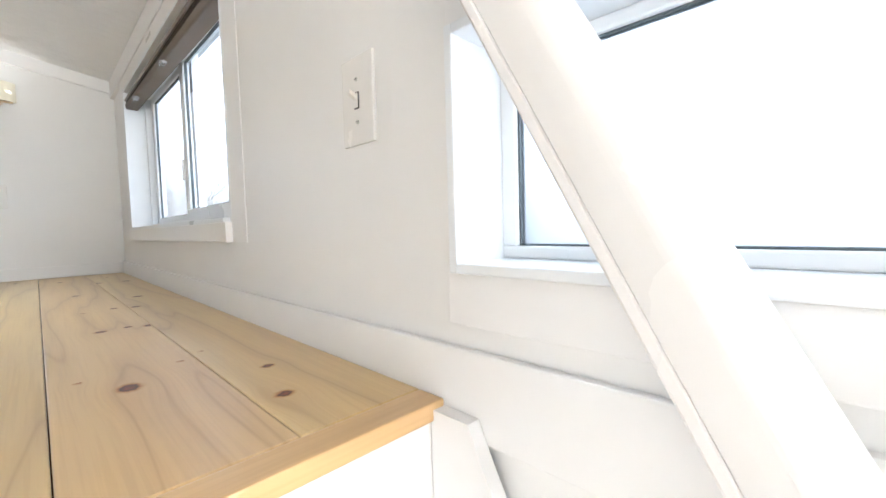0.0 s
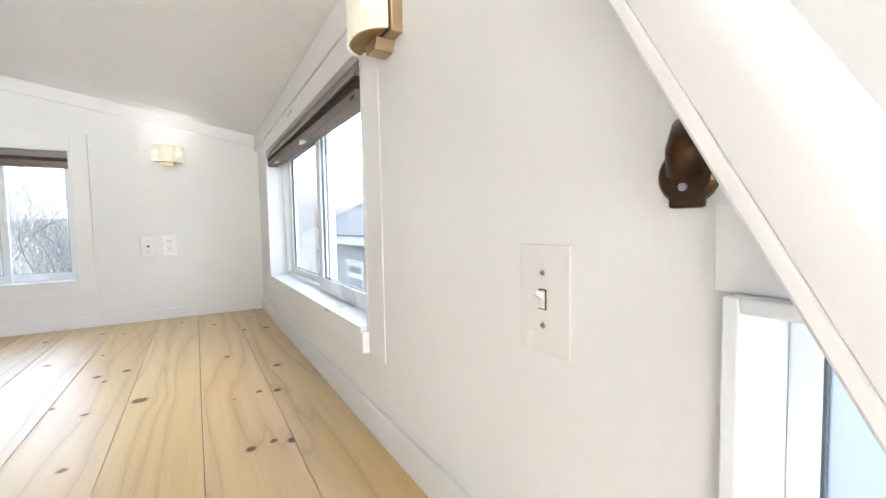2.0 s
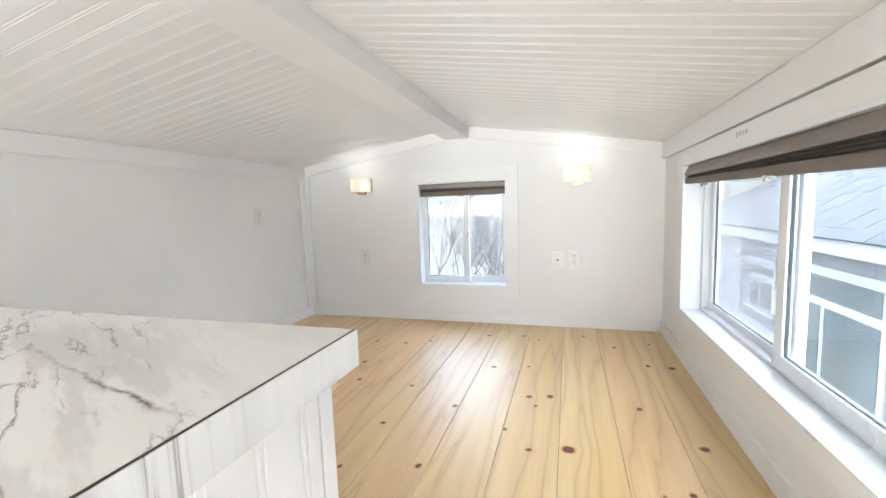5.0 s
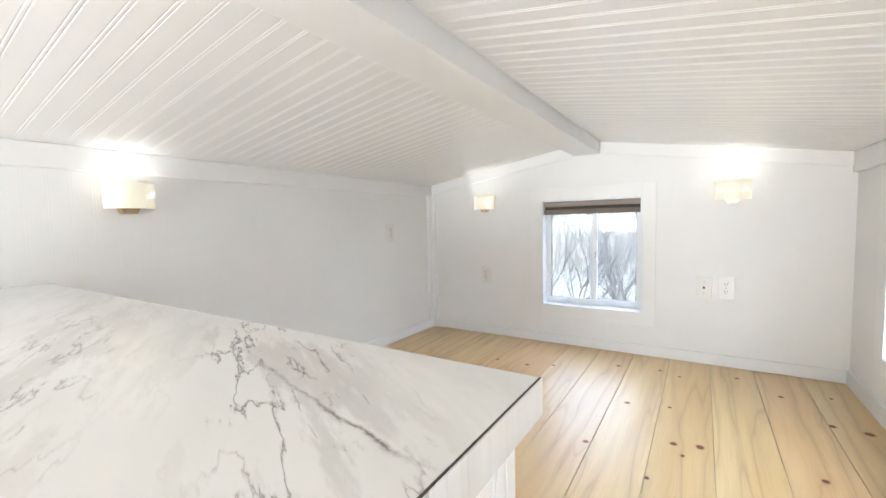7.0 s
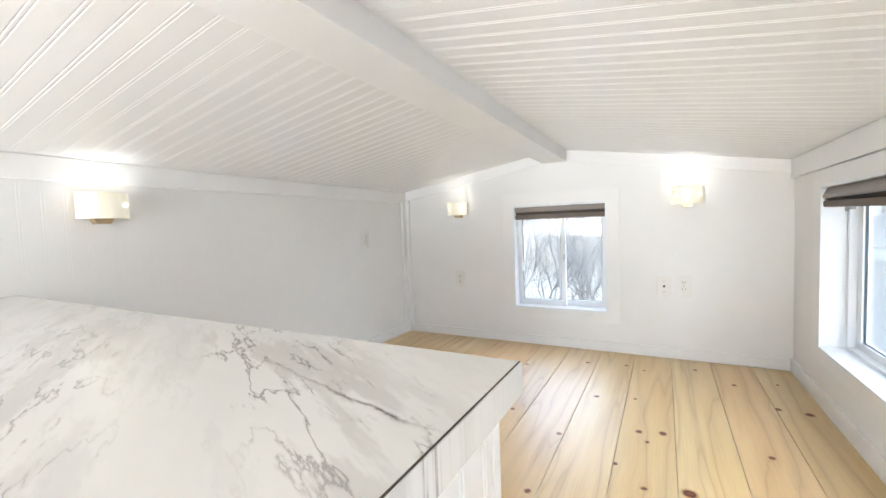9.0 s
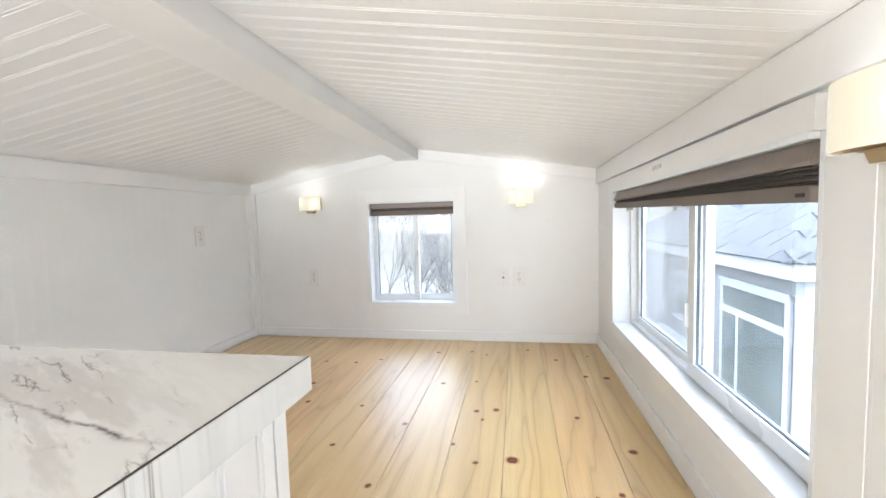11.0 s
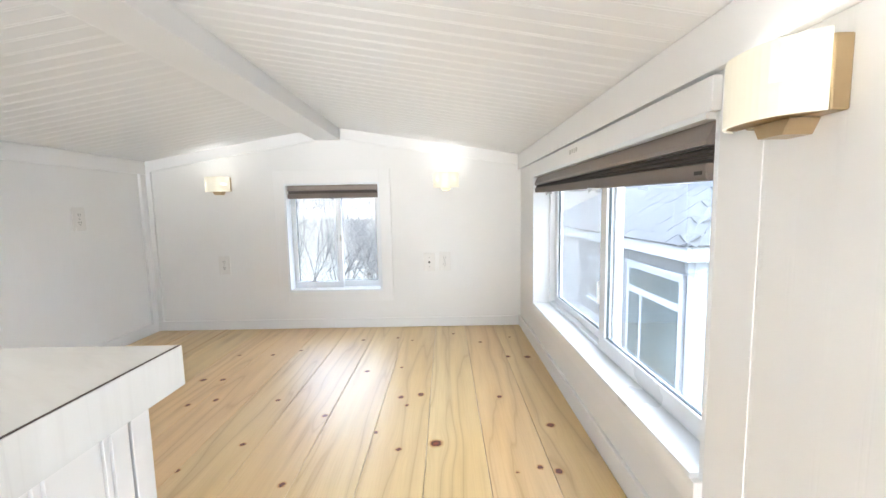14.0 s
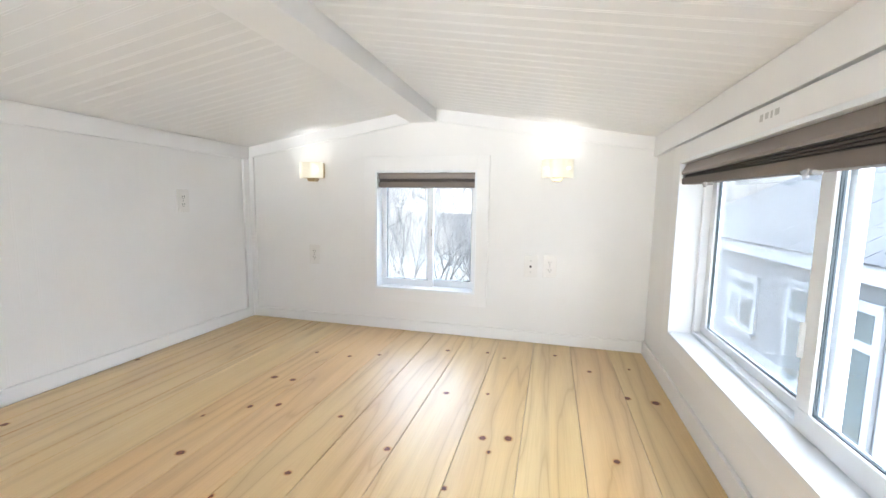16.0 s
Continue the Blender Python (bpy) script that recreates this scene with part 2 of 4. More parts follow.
def marble():
    m, n, l, b = material("marble_laminate", (0.8, 0.8, 0.78), 0.20, IOR=1.6)
    co = n.new("ShaderNodeTexCoord")
    turn = n.new("ShaderNodeMapping")
    turn.inputs["Rotation"].default_value = (0, 0, radians(28))
    l.new(co.outputs["Object"], turn.inputs["Vector"])

    def tex(sx, sy, scale, detail, rough, dist, shift=0.0):
        mp = n.new("ShaderNodeMapping")
        mp.inputs["Scale"].default_value, mp.inputs["Location"].default_value = (sx, sy, 1), (shift, shift * 0.7, shift)
        l.new(turn.outputs[0], mp.inputs["Vector"])
        t = n.new("ShaderNodeTexNoise")
        t.inputs["Scale"].default_value, t.inputs["Detail"].default_value = scale, detail
        t.inputs["Roughness"].default_value, t.inputs["Distortion"].default_value = rough, dist
        l.new(mp.outputs[0], t.inputs["Vector"])
        return t

    def over(a, col, fac, kind="MULTIPLY"):
        x = n.new("ShaderNodeMix")
        x.data_type, x.blend_type = "RGBA", kind
        if isinstance(fac, float):
            x.inputs["Factor"].default_value = fac
        else:
            l.new(fac, x.inputs["Factor"])
        l.new(a, x.inputs["A"])
        l.new(col, x.inputs["B"])
        return x.outputs["Result"]
    def math_(op, a, b=0.0, c=0.0):
        x = n.new("ShaderNodeMath")
        x.operation = op
        for k, v in enumerate((a, b, c)):
            if isinstance(v, float):
                x.inputs[k].default_value = v
            else:
                l.new(v, x.inputs[k])
        return x.outputs[0]

    def through_ramp(value, stops):
        r = ramp(n, [(p, (g, g, g)) for p, g in stops])
        l.new(value, r.inputs["Fac"])
        return r.outputs["Color"]
    cloud = ramp(n, [(0.36, (0.80, 0.80, 0.785)), (0.60, (0.85, 0.85, 0.835))])
    l.new(tex(1, 2.2, 3.0, 5, 0.55, 0.3).outputs["Fac"], cloud.inputs["Fac"])
    # two drifts of veins run aslant across the top, along the turned x axis; v counts across them, u along
    sep = n.new("ShaderNodeSeparateXYZ")
    l.new(turn.outputs[0], sep.inputs[0])
    wob = tex(1, 1, 4.0, 3, 0.55, 0.0, 3.0).outputs["Fac"]
    v = math_("ADD", math_("MULTIPLY_ADD", wob, 0.14, -0.07), math_("ADD", sep.outputs["Y"], 0.2))
    u = math_("ADD", sep.outputs["X"], 0.6)
    drift = through_ramp(v, [(0.19, 0.0), (0.25, 0.75), (0.33, 0.6), (0.40, 0.05), (0.47, 0.10), (0.52, 1.0), (0.60, 1.0), (0.66, 0.0)])
    along = through_ramp(u, [(0.0, 0.35), (0.30, 0.8), (0.42, 1.0), (0.80, 1.0), (0.95, 0.5)])
    area = math_("MULTIPLY", drift, along)
    # soft grey smears, stretched along the drift
    smear = through_ramp(tex(3.2, 15.0, 1.0, 6, 0.62, 0.1, 1.0).outputs["Fac"], [(0.49, 0.0), (0.54, 0.8), (0.60, 1.0), (0.68, 0.1)])
    smear = math_("MULTIPLY", smear, math_("MULTIPLY_ADD", area, 0.80, 0.20))
    grey = n.new("ShaderNodeRGB")
    grey.outputs[0].default_value = (0.80, 0.79, 0.785, 1)
    c = over(cloud.outputs["Color"], grey.outputs[0], smear)
    # crisp crooked veins, broken along their length
    dark = through_ramp(tex(6.5, 30.0, 1.0, 6, 0.55, 0.05, 2.0).outputs["Fac"], [(0.465, 0.0), (0.488, 0.35), (0.497, 1.0), (0.504, 1.0), (0.512, 0.3), (0.53, 0.0)])
    brk = through_ramp(tex(9.0, 14.0, 1.0, 4, 0.6, 0.0, 5.0).outputs["Fac"], [(0.44, 0.0), (0.52, 1.0)])
    fine = math_("MULTIPLY", math_("MULTIPLY", dark, brk), math_("MULTIPLY_ADD", area, 0.96, 0.04))
    ink = n.new("ShaderNodeRGB")
    ink.outputs[0].default_value = (0.16, 0.13, 0.13, 1)
    c = over(c, ink.outputs[0], math_("MULTIPLY", fine, 0.75), "MIX")
    # one bold vein along the inner side of the main drift
    fine_wob = tex(9.0, 9.0, 1.0, 6, 0.6, 0.0, 4.0).outputs["Fac"]
    line = math_("ADD", math_("MULTIPLY_ADD", sep.outputs["X"], -0.25, 0.2), math_("MULTIPLY_ADD", fine_wob, 0.05, sep.outputs["Y"]))
    bold = through_ramp(line, [(0.5695, 0.0), (0.5715, 0.3), (0.573, 1.0), (0.576, 1.0), (0.5775, 0.0)])
    part_of = through_ramp(u, [(0.50, 0.0), (0.66, 0.5), (0.74, 1.0), (0.82, 1.0), (0.86, 0.0)])
    rough_edge = through_ramp(tex(14.0, 22.0, 1.0, 5, 0.7, 0.0, 9.0).outputs["Fac"], [(0.40, 0.15), (0.56, 1.0)])
    c = over(c, ink.outputs[0], math_("MULTIPLY", math_("MULTIPLY", bold, part_of), rough_edge), "MIX")
    l.new(c, b.inputs["Base Color"])
    return m


PINE, MARBLE = pine(), marble()
SIDING = noisy("house_siding", (0.14, 0.144, 0.148), 0.6, scale=3, vary=0.04)
HOUSETRIM = noisy("house_trim", (0.30, 0.31, 0.32), 0.5, scale=3, vary=0.03)
DARKGLASS = noisy("house_glass", (0.075, 0.09, 0.09), 0.35, scale=1.5, vary=0.3, bump=0.0)
SHINGLE = noisy("asphalt_shingle", (0.025, 0.027, 0.03), 0.9, scale=3, vary=0.12, bump=0.5, bscale=200)
BARK = noisy("bare_bark", (0.085, 0.08, 0.075), 0.9, scale=10, vary=0.3)
GROUND = noisy("winter_ground", (0.10, 0.10, 0.085), 0.95, scale=1.2, vary=0.2, bump=0.4, bscale=20)
HEDGE = noisy("dry_leaves", (0.24, 0.22, 0.19), 0.8, scale=8, vary=0.3)


# ---- mesh helpers ----
def box(bm, x0, x1, y0, y1, z0, z1, bevel=0.0):
    g = bmesh.ops.create_cube(bm, size=1.0)
    vs = g["verts"]
    for v in vs:
        v.co = Vector(((x0 + x1) / 2 + v.co.x * (x1 - x0), (y0 + y1) / 2 + v.co.y * (y1 - y0), (z0 + z1) / 2 + v.co.z * (z1 - z0)))
    if bevel:
        es = list({e for v in vs for e in v.link_edges})
        bmesh.ops.bevel(bm, geom=es, offset=bevel, segments=2, affect="EDGES", profile=0.6)
    return bm


def prism(bm, pts, vec, cap=True):
    """A closed outline of 3D points pushed along vec."""
    a = [bm.verts.new(p) for p in pts]
    b = [bm.verts.new(Vector(p) + Vector(vec)) for p in pts]
    n = len(a)
    if cap:
        bm.faces.new(a[::-1])
        bm.faces.new(b)
    for i in range(n):
        bm.faces.new((a[i], a[(i + 1) % n], b[(i + 1) % n], b[i]))
    return bm


def tube(bm, path, radius, sides=10):
    """A round bar along a path of points; radius may be a list."""
    rings, up = [], Vector((0.31, 0.17, 0.93))
    pts = [Vector(p) for p in path]
    for i, p in enumerate(pts):
        d = (pts[min(i + 1, len(pts) - 1)] - pts[max(i - 1, 0)]).normalized()
        a = d.cross(up).normalized()
        b = d.cross(a)
        r = radius[i] if isinstance(radius, (list, tuple)) else radius
        rings.append([bm.verts.new(p + (a * math.cos(k * math.tau / sides) + b * math.sin(k * math.tau / sides)) * r) for k in range(sides)])
    for q, s in zip(rings, rings[1:]):
        for k in range(sides):
            bm.faces.new((q[k], q[(k + 1) % sides], s[(k + 1) % sides], s[k]))
    bm.faces.new(rings[0][::-1])
    bm.faces.new(rings[-1])
    return bm


def part(name, bm, mat, parent=None, label="", smooth=False):
    bmesh.ops.recalc_face_normals(bm, faces=bm.faces)
    me = bpy.data.meshes.new(name)
    bm.to_mesh(me)
    bm.free()
    me.materials.append(mat)
    if smooth:
        for p in me.polygons:
            p.use_smooth = True
    ob = new(name, me)
    if parent is not None:
        ob.parent = parent
    return tagged(ob, label)


def B(*a, **k):
    return box(bmesh.new(), *a, **k)


# ---- plan, in metres: loft floor at z 0, its open edge at y 0 ----
XE, XW, YN, YS = 1.182, -1.182, 2.632, -5.0
LOW = -1.25
TRIM_X = 1.163
CTOP, CX, CY, CY0 = 0.640, 0.444, 0.437, -0.34
RIDGE, PITCH = 1.275, 0.163
BEAD = 0.0575


def ceil_z(x):
    return RIDGE - PITCH * abs(x)


def groove_profile(u0, u1, depth, start=0.0):
    """Beadboard profile from u0 to u1: pairs of fine round grooves every BEAD metres; (u, depth) points."""
    pts = [(u0, 0.0)]
    k = math.ceil((u0 - start) / BEAD)
    while start + k * BEAD < u1 - 0.012:
        c = start + k * BEAD
        if c > u0 + 0.008:
            for g in (c - 0.0042, c + 0.0042):
                pts += [(g - 0.0020, 0.0), (g - 0.0010, depth), (g + 0.0010, depth), (g + 0.0020, 0.0)]
        k += 1
    return pts + [(u1, 0.0)]


def bead_panel(bm, axis, plane, inward, u0, u1, v0, v1, depth=0.0011, thick=0.10, start=0.0, inset=0.004):
    """A beadboard stretch of wall, v upwards. axis: the plane's axis; inward: the sign that points into the room. v1 may be a function of u."""
    def P(u, w, v):
        return (plane - inward * w, u, v) if axis == "x" else (u, plane - inward * w, v)
    prof = groove_profile(u0, u1, depth, start)
    top = v1 if callable(v1) else (lambda u: v1)
    lo = [bm.verts.new(P(u, w, v0)) for u, w in prof]
    hi = [bm.verts.new(P(u, w, top(u))) for u, w in prof]
    for i in range(len(prof) - 1):
        bm.faces.new((lo[i], lo[i + 1], hi[i + 1], hi[i]))
    a, b = [P(u0, inset, v0), P(u1, inset, v0), P(u1, inset, top(u1))], P(u0, inset, top(u0))
    mid = [P(0, inset, top(0))] if callable(v1) and u0 < 0 < u1 else []
    prism(bm, a + mid + [b], Vector(P(0, thick, 0)) - Vector(P(0, 0, 0)))


# ---- large structure ----
bm = bmesh.new()
W1 = dict(u0=0.773, u1=2.185, v0=0.242, v1=0.925)
W2 = dict(u0=-0.305, u1=0.295, v0=0.242, v1=0.933)
W3 = dict(u0=-1.60, u1=-0.023, v0=0.160, v1=0.443)
E = dict(axis="x", plane=XE, inward=-1)
ctop = ceil_z(XE) + 0.02
# W4: unseen opening, made only for the added east fill lamp
W4 = dict(u0=-4.6, u1=-2.8, v0=-0.25, v1=0.85)
for u0, u1, v0, v1 in ((YS, W4["u0"], LOW, ctop), (W4["u0"], W4["u1"], LOW, W4["v0"]), (W4["u0"], W4["u1"], W4["v1"], ctop), (W4["u1"], W3["u0"], LOW, ctop), (W3["u0"], W3["u1"], LOW, W3["v0"]), (W3["u0"], W3["u1"], W3["v1"], ctop), (W3["u1"], W1["u0"], LOW, ctop),
                       (W1["u0"], W1["u1"], LOW, W1["v0"]), (W1["u0"], W1["u1"], W1["v1"], ctop), (W1["u1"], YN + 0.1, LOW, ctop)):
    bead_panel(bm, E["axis"], XE, -1, u0, u1, v0, v1, depth=0.0001, start=-0.134)
tagged(part("wall_east", bm, WALL), "white painted beadboard knee wall with two window openings", "wall", kind="structure")
bm = bmesh.new()
bead_panel(bm, "x", XW, 1, YS, YN + 0.1, LOW, ctop, depth=0.00022, start=0.340)
tagged(part("wall_west", bm, WALL), "white painted beadboard knee wall of the loft", "wall", kind="structure")
bm = bmesh.new()
up = lambda u: ceil_z(u) + 0.02
bead_panel(bm, "y", YN, -1, XW, W2["u0"], LOW, up, depth=0.0001)
bead_panel(bm, "y", YN, -1, W2["u0"], W2["u1"], LOW, W2["v0"], depth=0.0001)
bead_panel(bm, "y", YN, -1, W2["u0"], W2["u1"], W2["v1"], up, depth=0.0001)
bead_panel(bm, "y", YN, -1, W2["u1"], XE, LOW, up, depth=0.0001)
tagged(part("wall_north", bm, WALL), "white painted gable wall with a small window", "wall", kind="structure")
# unseen closing wall; its opening is made for the added south fill lamp
bm = bmesh.new()
bead_panel(bm, "y", YS, 1, XW, -0.95, LOW, up)
bead_panel(bm, "y", YS, 1, 0.30, XE, LOW, up)
bead_panel(bm, "y", YS, 1, -0.95, 0.30, LOW, -0.75)
bead_panel(bm, "y", YS, 1, -0.95, 0.30, 0.75, up)
tagged(part("wall_south", bm, WALL), "plain white wall behind the stairs", "wall", kind="structure")
# unseen partition, added to shade the stairs from the fill lamps
bm = bmesh.new()
prism(bm, [(0.46, -2.6, LOW), (0.55, -2.6, LOW), (0.55, -2.6, ceil_z(0.55)), (0.46, -2.6, ceil_z(0.46))], (0, 1.7, 0))
tagged(part("wall_stair", bm, WALL), "unseen white partition added to keep the fill light off the stairwell", "wall", kind="structure")
tagged(part("lower_floor", B(XW - 0.1, XE + 0.1, YS - 0.1, YN + 0.1, LOW - 0.1, LOW), LOWFLOOR), "wooden landing floor below the loft", "floor", kind="structure")

# ceiling: two slopes of beadboard in one mesh
bm = bmesh.new()
for s in (-1, 1):
    prof = groove_profile(YS, YN + 0.1, 0.0007, 0.210)
    a = [bm.verts.new((0, y, RIDGE + w)) for y, w in prof]
    b = [bm.verts.new((s * (XE + 0.1), y, ceil_z(XE + 0.1) + w)) for y, w in prof]
    for i in range(len(prof) - 1):
        bm.faces.new((a[i], a[i + 1], b[i + 1], b[i]))
    x1 = s * (XE + 0.1)
    prism(bm, [(0, YS, RIDGE + 0.01), (x1, YS, ceil_z(x1) + 0.01), (x1, YS, ceil_z(x1) + 0.12), (0, YS, RIDGE + 0.12)], (0, YN + 0.1 - YS, 0))
tagged(part("ceiling", bm, CEIL), "white beadboard ceiling sloping down from a ridge", "ceiling", kind="structure")
tagged(part("ridge_beam", B(-0.095, 0.057, YS, YN, 1.196, 1.31, bevel=0.003), TRIM), "white painted boxed ridge beam", "beam", kind="structure")

# crown boards, rake boards, baseboards
for nm, s, z0 in (("east", 1, 0.992), ("west", -1, 1.006)):
    x = sorted((s * TRIM_X, s * XE))
    bm = B(x[0], x[1], YS, YN, z0, ceil_z(TRIM_X) - 0.002, bevel=0.0015)
    tagged(part("trim_" + nm, bm, TRIM), "white flat board where the wall meets the ceiling", "trim", kind="structure")
for nm, s in (("right", 1), ("left", -1)):
    bm = bmesh.new()
    x0, x1 = (0.06, TRIM_X) if s > 0 else (-0.097, -TRIM_X)
    prism(bm, [(x0, YN - 0.014, ceil_z(x0) - 0.066), (x1, YN - 0.014, ceil_z(x1) - 0.066), (x1, YN - 0.014, ceil_z(x1) + 0.003), (x0, YN - 0.014, ceil_z(x0) + 0.003)], (0, 0.014, 0))
    tagged(part("trim_rake_" + nm, bm, TRIM), "white sloping rake board under the ceiling", "trim", kind="structure")
tagged(part("trim_corner", B(XW + 0.001, XW + 0.045, YN - 0.016, YN, 0.062, 1.02, bevel=0.002), TRIM), "white upright corner board", "trim", kind="structure")
tagged(part("trim_corner", B(XW, XW + 0.018, YN - 0.062, YN - 0.017, 0.062, 1.004, bevel=0.002), TRIM), "white upright corner board", "trim", kind="structure")
tagged(part("baseboard_north", B(XW + 0.013, XE - 0.013, YN - 0.013, YN, 0.001, 0.062, bevel=0.0025), TRIM), "white painted baseboard", "baseboard", kind="structure")
tagged(part("baseboard_east", B(XE - 0.012, XE, -1.6, YN, -0.038, 0.068, bevel=0.0025), TRIM), "white painted baseboard", "baseboard", kind="structure")
tagged(part("baseboard_west", B(XW, XW + 0.012, CY0, YN, 0.001, 0.062, bevel=0.0025), TRIM), "white painted baseboard", "baseboard", kind="structure")

# edge of the loft deck over the stairwell
tagged(part("fascia_stairwell", B(CX + 0.004, XE - 0.012, 0.006, 0.03, LOW, -0.024), TRIM), "white painted face below the loft edge", "fascia", kind="structure")
tagged(part("fascia_cabinet", B(CX - 0.03, CX + 0.002, CY0, 0.005, LOW, -0.024), TRIM), "white painted face beside the stairwell", "fascia", kind="structure")
tagged(part("subfloor", B(XW, XE, 0.031, YN, -0.10, -0.027), SEALANT), "timber subfloor below the planks", "floor", kind="structure")
bm = bmesh.new()
prism(bm, [(1.150, 0.004, -0.009), (1.150, -0.056, -0.009), (1.150, -0.070, -0.040), (1.150, -0.70, -1.25), (1.150, 0.004, -1.25)], (0.0195, 0, 0))
tagged(part("stair_skirt", bm, TRIM), "white painted sloping skirt board of the stairs", "trim", kind="structure")


# ---- windows ----
def window(name, side, u0, u1, v0, v1, label, split, near_low=True, reach=0.0):
    """side E: u is y, depth runs to +x; side N: u is x, depth runs to +y."""
    face = TRIM_X if side == "E" else YN - 0.014
    wall = 0.019 if side == "E" else 0.014

    def wb(a, b, c, d, e, f, bevel=0.0):
        e, f = face + e, face + f
        return B(e, f, a, b, c, d, bevel=bevel) if side == "E" else B(a, b, e, f, c, d, bevel=bevel)
    root = tagged(new(name), label, "window", kind="structure")
    return root, wb, wall


JD = 0.082
# the long sliding window of the knee wall
w1, wb, wt = window("window_1", "E", **W1, label="white sliding window in a deep white opening", split=1.43)
u0, u1, v0, v1 = W1["u0"], W1["u1"], W1["v0"], W1["v1"]
part("casing", wb(0.675, u0, 0.190, 0.984, 0.0168, wt, 0.0006), TRIM, w1)
part("casing", wb(u1, 2.27, 0.190, 0.984, 0, wt, 0.002), TRIM, w1)
part("casing", wb(u0, u1, v1, 0.984, 0, wt, 0.0015), TRIM, w1)
part("casing", wb(u0, u1, 0.190, v0, 0, wt, 0.0015), TRIM, w1)
t = 0.012
part("sill", wb(u0 + t, u1 - t, v0, v0 + t, -0.001, 0.15, 0.001), VINYL, w1)
part("jamb", wb(u0, u0 + t, v0, v1, 0.0163, 0.15, 0.001), VINYL, w1)
part("jamb", wb(u1 - t, u1, v0, v1, -0.001, 0.15, 0.001), VINYL, w1)
part("head", wb(u0 + t, u1 - t, v1 - t, v1, -0.001, 0.15, 0.001), VINYL, w1)
a0, a1, b0, b1 = u0 + t, u1 - t, v0 + t, v1 - t
f0, f1 = JD, 0.15
part("window_frame", wb(a0, a1, b0, b0 + 0.014, f0, f1, 0.002), VINYL, w1)
part("window_frame", wb(a0, a1, b1 - 0.02, b1, f0, f1, 0.002), VINYL, w1)
part("window_frame", wb(a0, a0 + 0.02, b0 + 0.014, b1 - 0.02, f0, f1, 0.002), VINYL, w1)
part("window_frame", wb(a1 - 0.02, a1, b0 + 0.014, b1 - 0.02, f0, f1, 0.002), VINYL, w1)


def sash(root, wb, s0, s1, q0, q1, d0, d1, stile, rail, glass=True):
    r = part("sash", wb(s0, s1, q0, q0 + rail, d0, d1, 0.003), VINYL, root)
    part("sash_rail", wb(s0, s1, q1 - rail, q1, d0, d1, 0.003), VINYL, r)
    part("sash_stile", wb(s0, s0 + stile, q0 + rail, q1 - rail, d0, d1, 0.003), VINYL, r)
    part("sash_stile", wb(s1 - stile, s1, q0 + rail, q1 - rail, d0, d1, 0.003), VINYL, r)
    g, dm = 0.0025, (d0 + d1) / 2
    for c in ((s0 + stile, s1 - stile, q0 + rail, q0 + rail + g), (s0 + stile, s1 - stile, q1 - rail - g, q1 - rail),
              (s0 + stile, s0 + stile + g, q0 + rail + g, q1 - rail - g), (s1 - stile - g, s1 - stile, q0 + rail + g, q1 - rail - g)):
        part("gasket", wb(*c, dm - 0.006, dm + 0.006), RUBBER, r)
    p = part("pane", wb(s0 + stile + g, s1 - stile - g, q0 + rail + g, q1 - rail - g, dm - 0.002, dm + 0.002), GLASS, r)
    p.visible_shadow = False
    return r


sash(w1, wb, a0 + 0.012, 1.462, b0 + 0.008, b1 - 0.012, 0.078, 0.104, 0.050, 0.046)
sash(w1, wb, 1.40, a1 - 0.016, b0 + 0.010, b1 - 0.012, 0.108, 0.134, 0.045, 0.032)
# half-clear sheet, added to lay a white haze over the far sash
scr, scn, scl, scb = material("haze_film", (0.55, 0.56, 0.57), 0.8)
tp, mx = scn.new("ShaderNodeBsdfTransparent"), scn.new("ShaderNodeMixShader")
mx.inputs["Fac"].default_value = 0.28
scl.new(tp.outputs[0], mx.inputs[1])
scl.new(scb.outputs[0], mx.inputs[2])
scl.new(mx.outputs[0], scn["Material Output"].inputs["Surface"])
part("insect_screen", wb(1.46, a1 - 0.02, b0 + 0.014, b1 - 0.02, 0.1405, 0.1415), scr, w1, "thin pale sheet that hazes the far pane")
part("latch", wb(1.452, 1.460, 0.42, 0.50, 0.068, 0.078, 0.002), VINYL, w1)
part("track_guide", wb(1.466, 1.478, b0 + 0.02, b1 - 0.02, 0.092, 0.104), RUBBER, w1)

# the small window of the gable
w2, wb2, wt2 = window("window_2", "N", **W2, label="small white sliding window in the gable wall", split=0.0)
u0, u1, v0, v1 = W2["u0"], W2["u1"], W2["v0"], W2["v1"]
part("casing", wb2(u0 - 0.068, u0, v0 - 0.066, 1.012, 0, wt2, 0.002), TRIM, w2)
part("casing", wb2(u1, u1 + 0.068, v0 - 0.066, 1.012, 0, wt2, 0.002), TRIM, w2)
part("casing", wb2(u0, u1, v1, 1.012, 0, wt2, 0.0015), TRIM, w2)
part("casing", wb2(u0, u1, v0 - 0.066, v0, 0, wt2, 0.0015), TRIM, w2)
part("sill", wb2(u0 + t, u1 - t, v0, v0 + t, -0.001, 0.14, 0.001), VINYL, w2)
part("jamb", wb2(u0, u0 + t, v0, v1, -0.001, 0.14, 0.001), VINYL, w2)
part("jamb", wb2(u1 - t, u1, v0, v1, -0.001, 0.14, 0.001), VINYL, w2)
part("head", wb2(u0 + t, u1 - t, v1 - t, v1, -0.001, 0.14, 0.001), VINYL, w2)
sash(w2, wb2, u0 + t, 0.028, v0 + t, v1 - t, 0.075, 0.101, 0.030, 0.040)
sash(w2, wb2, -0.022, u1 - t, v0 + t, v1 - t, 0.104, 0.130, 0.034, 0.040)
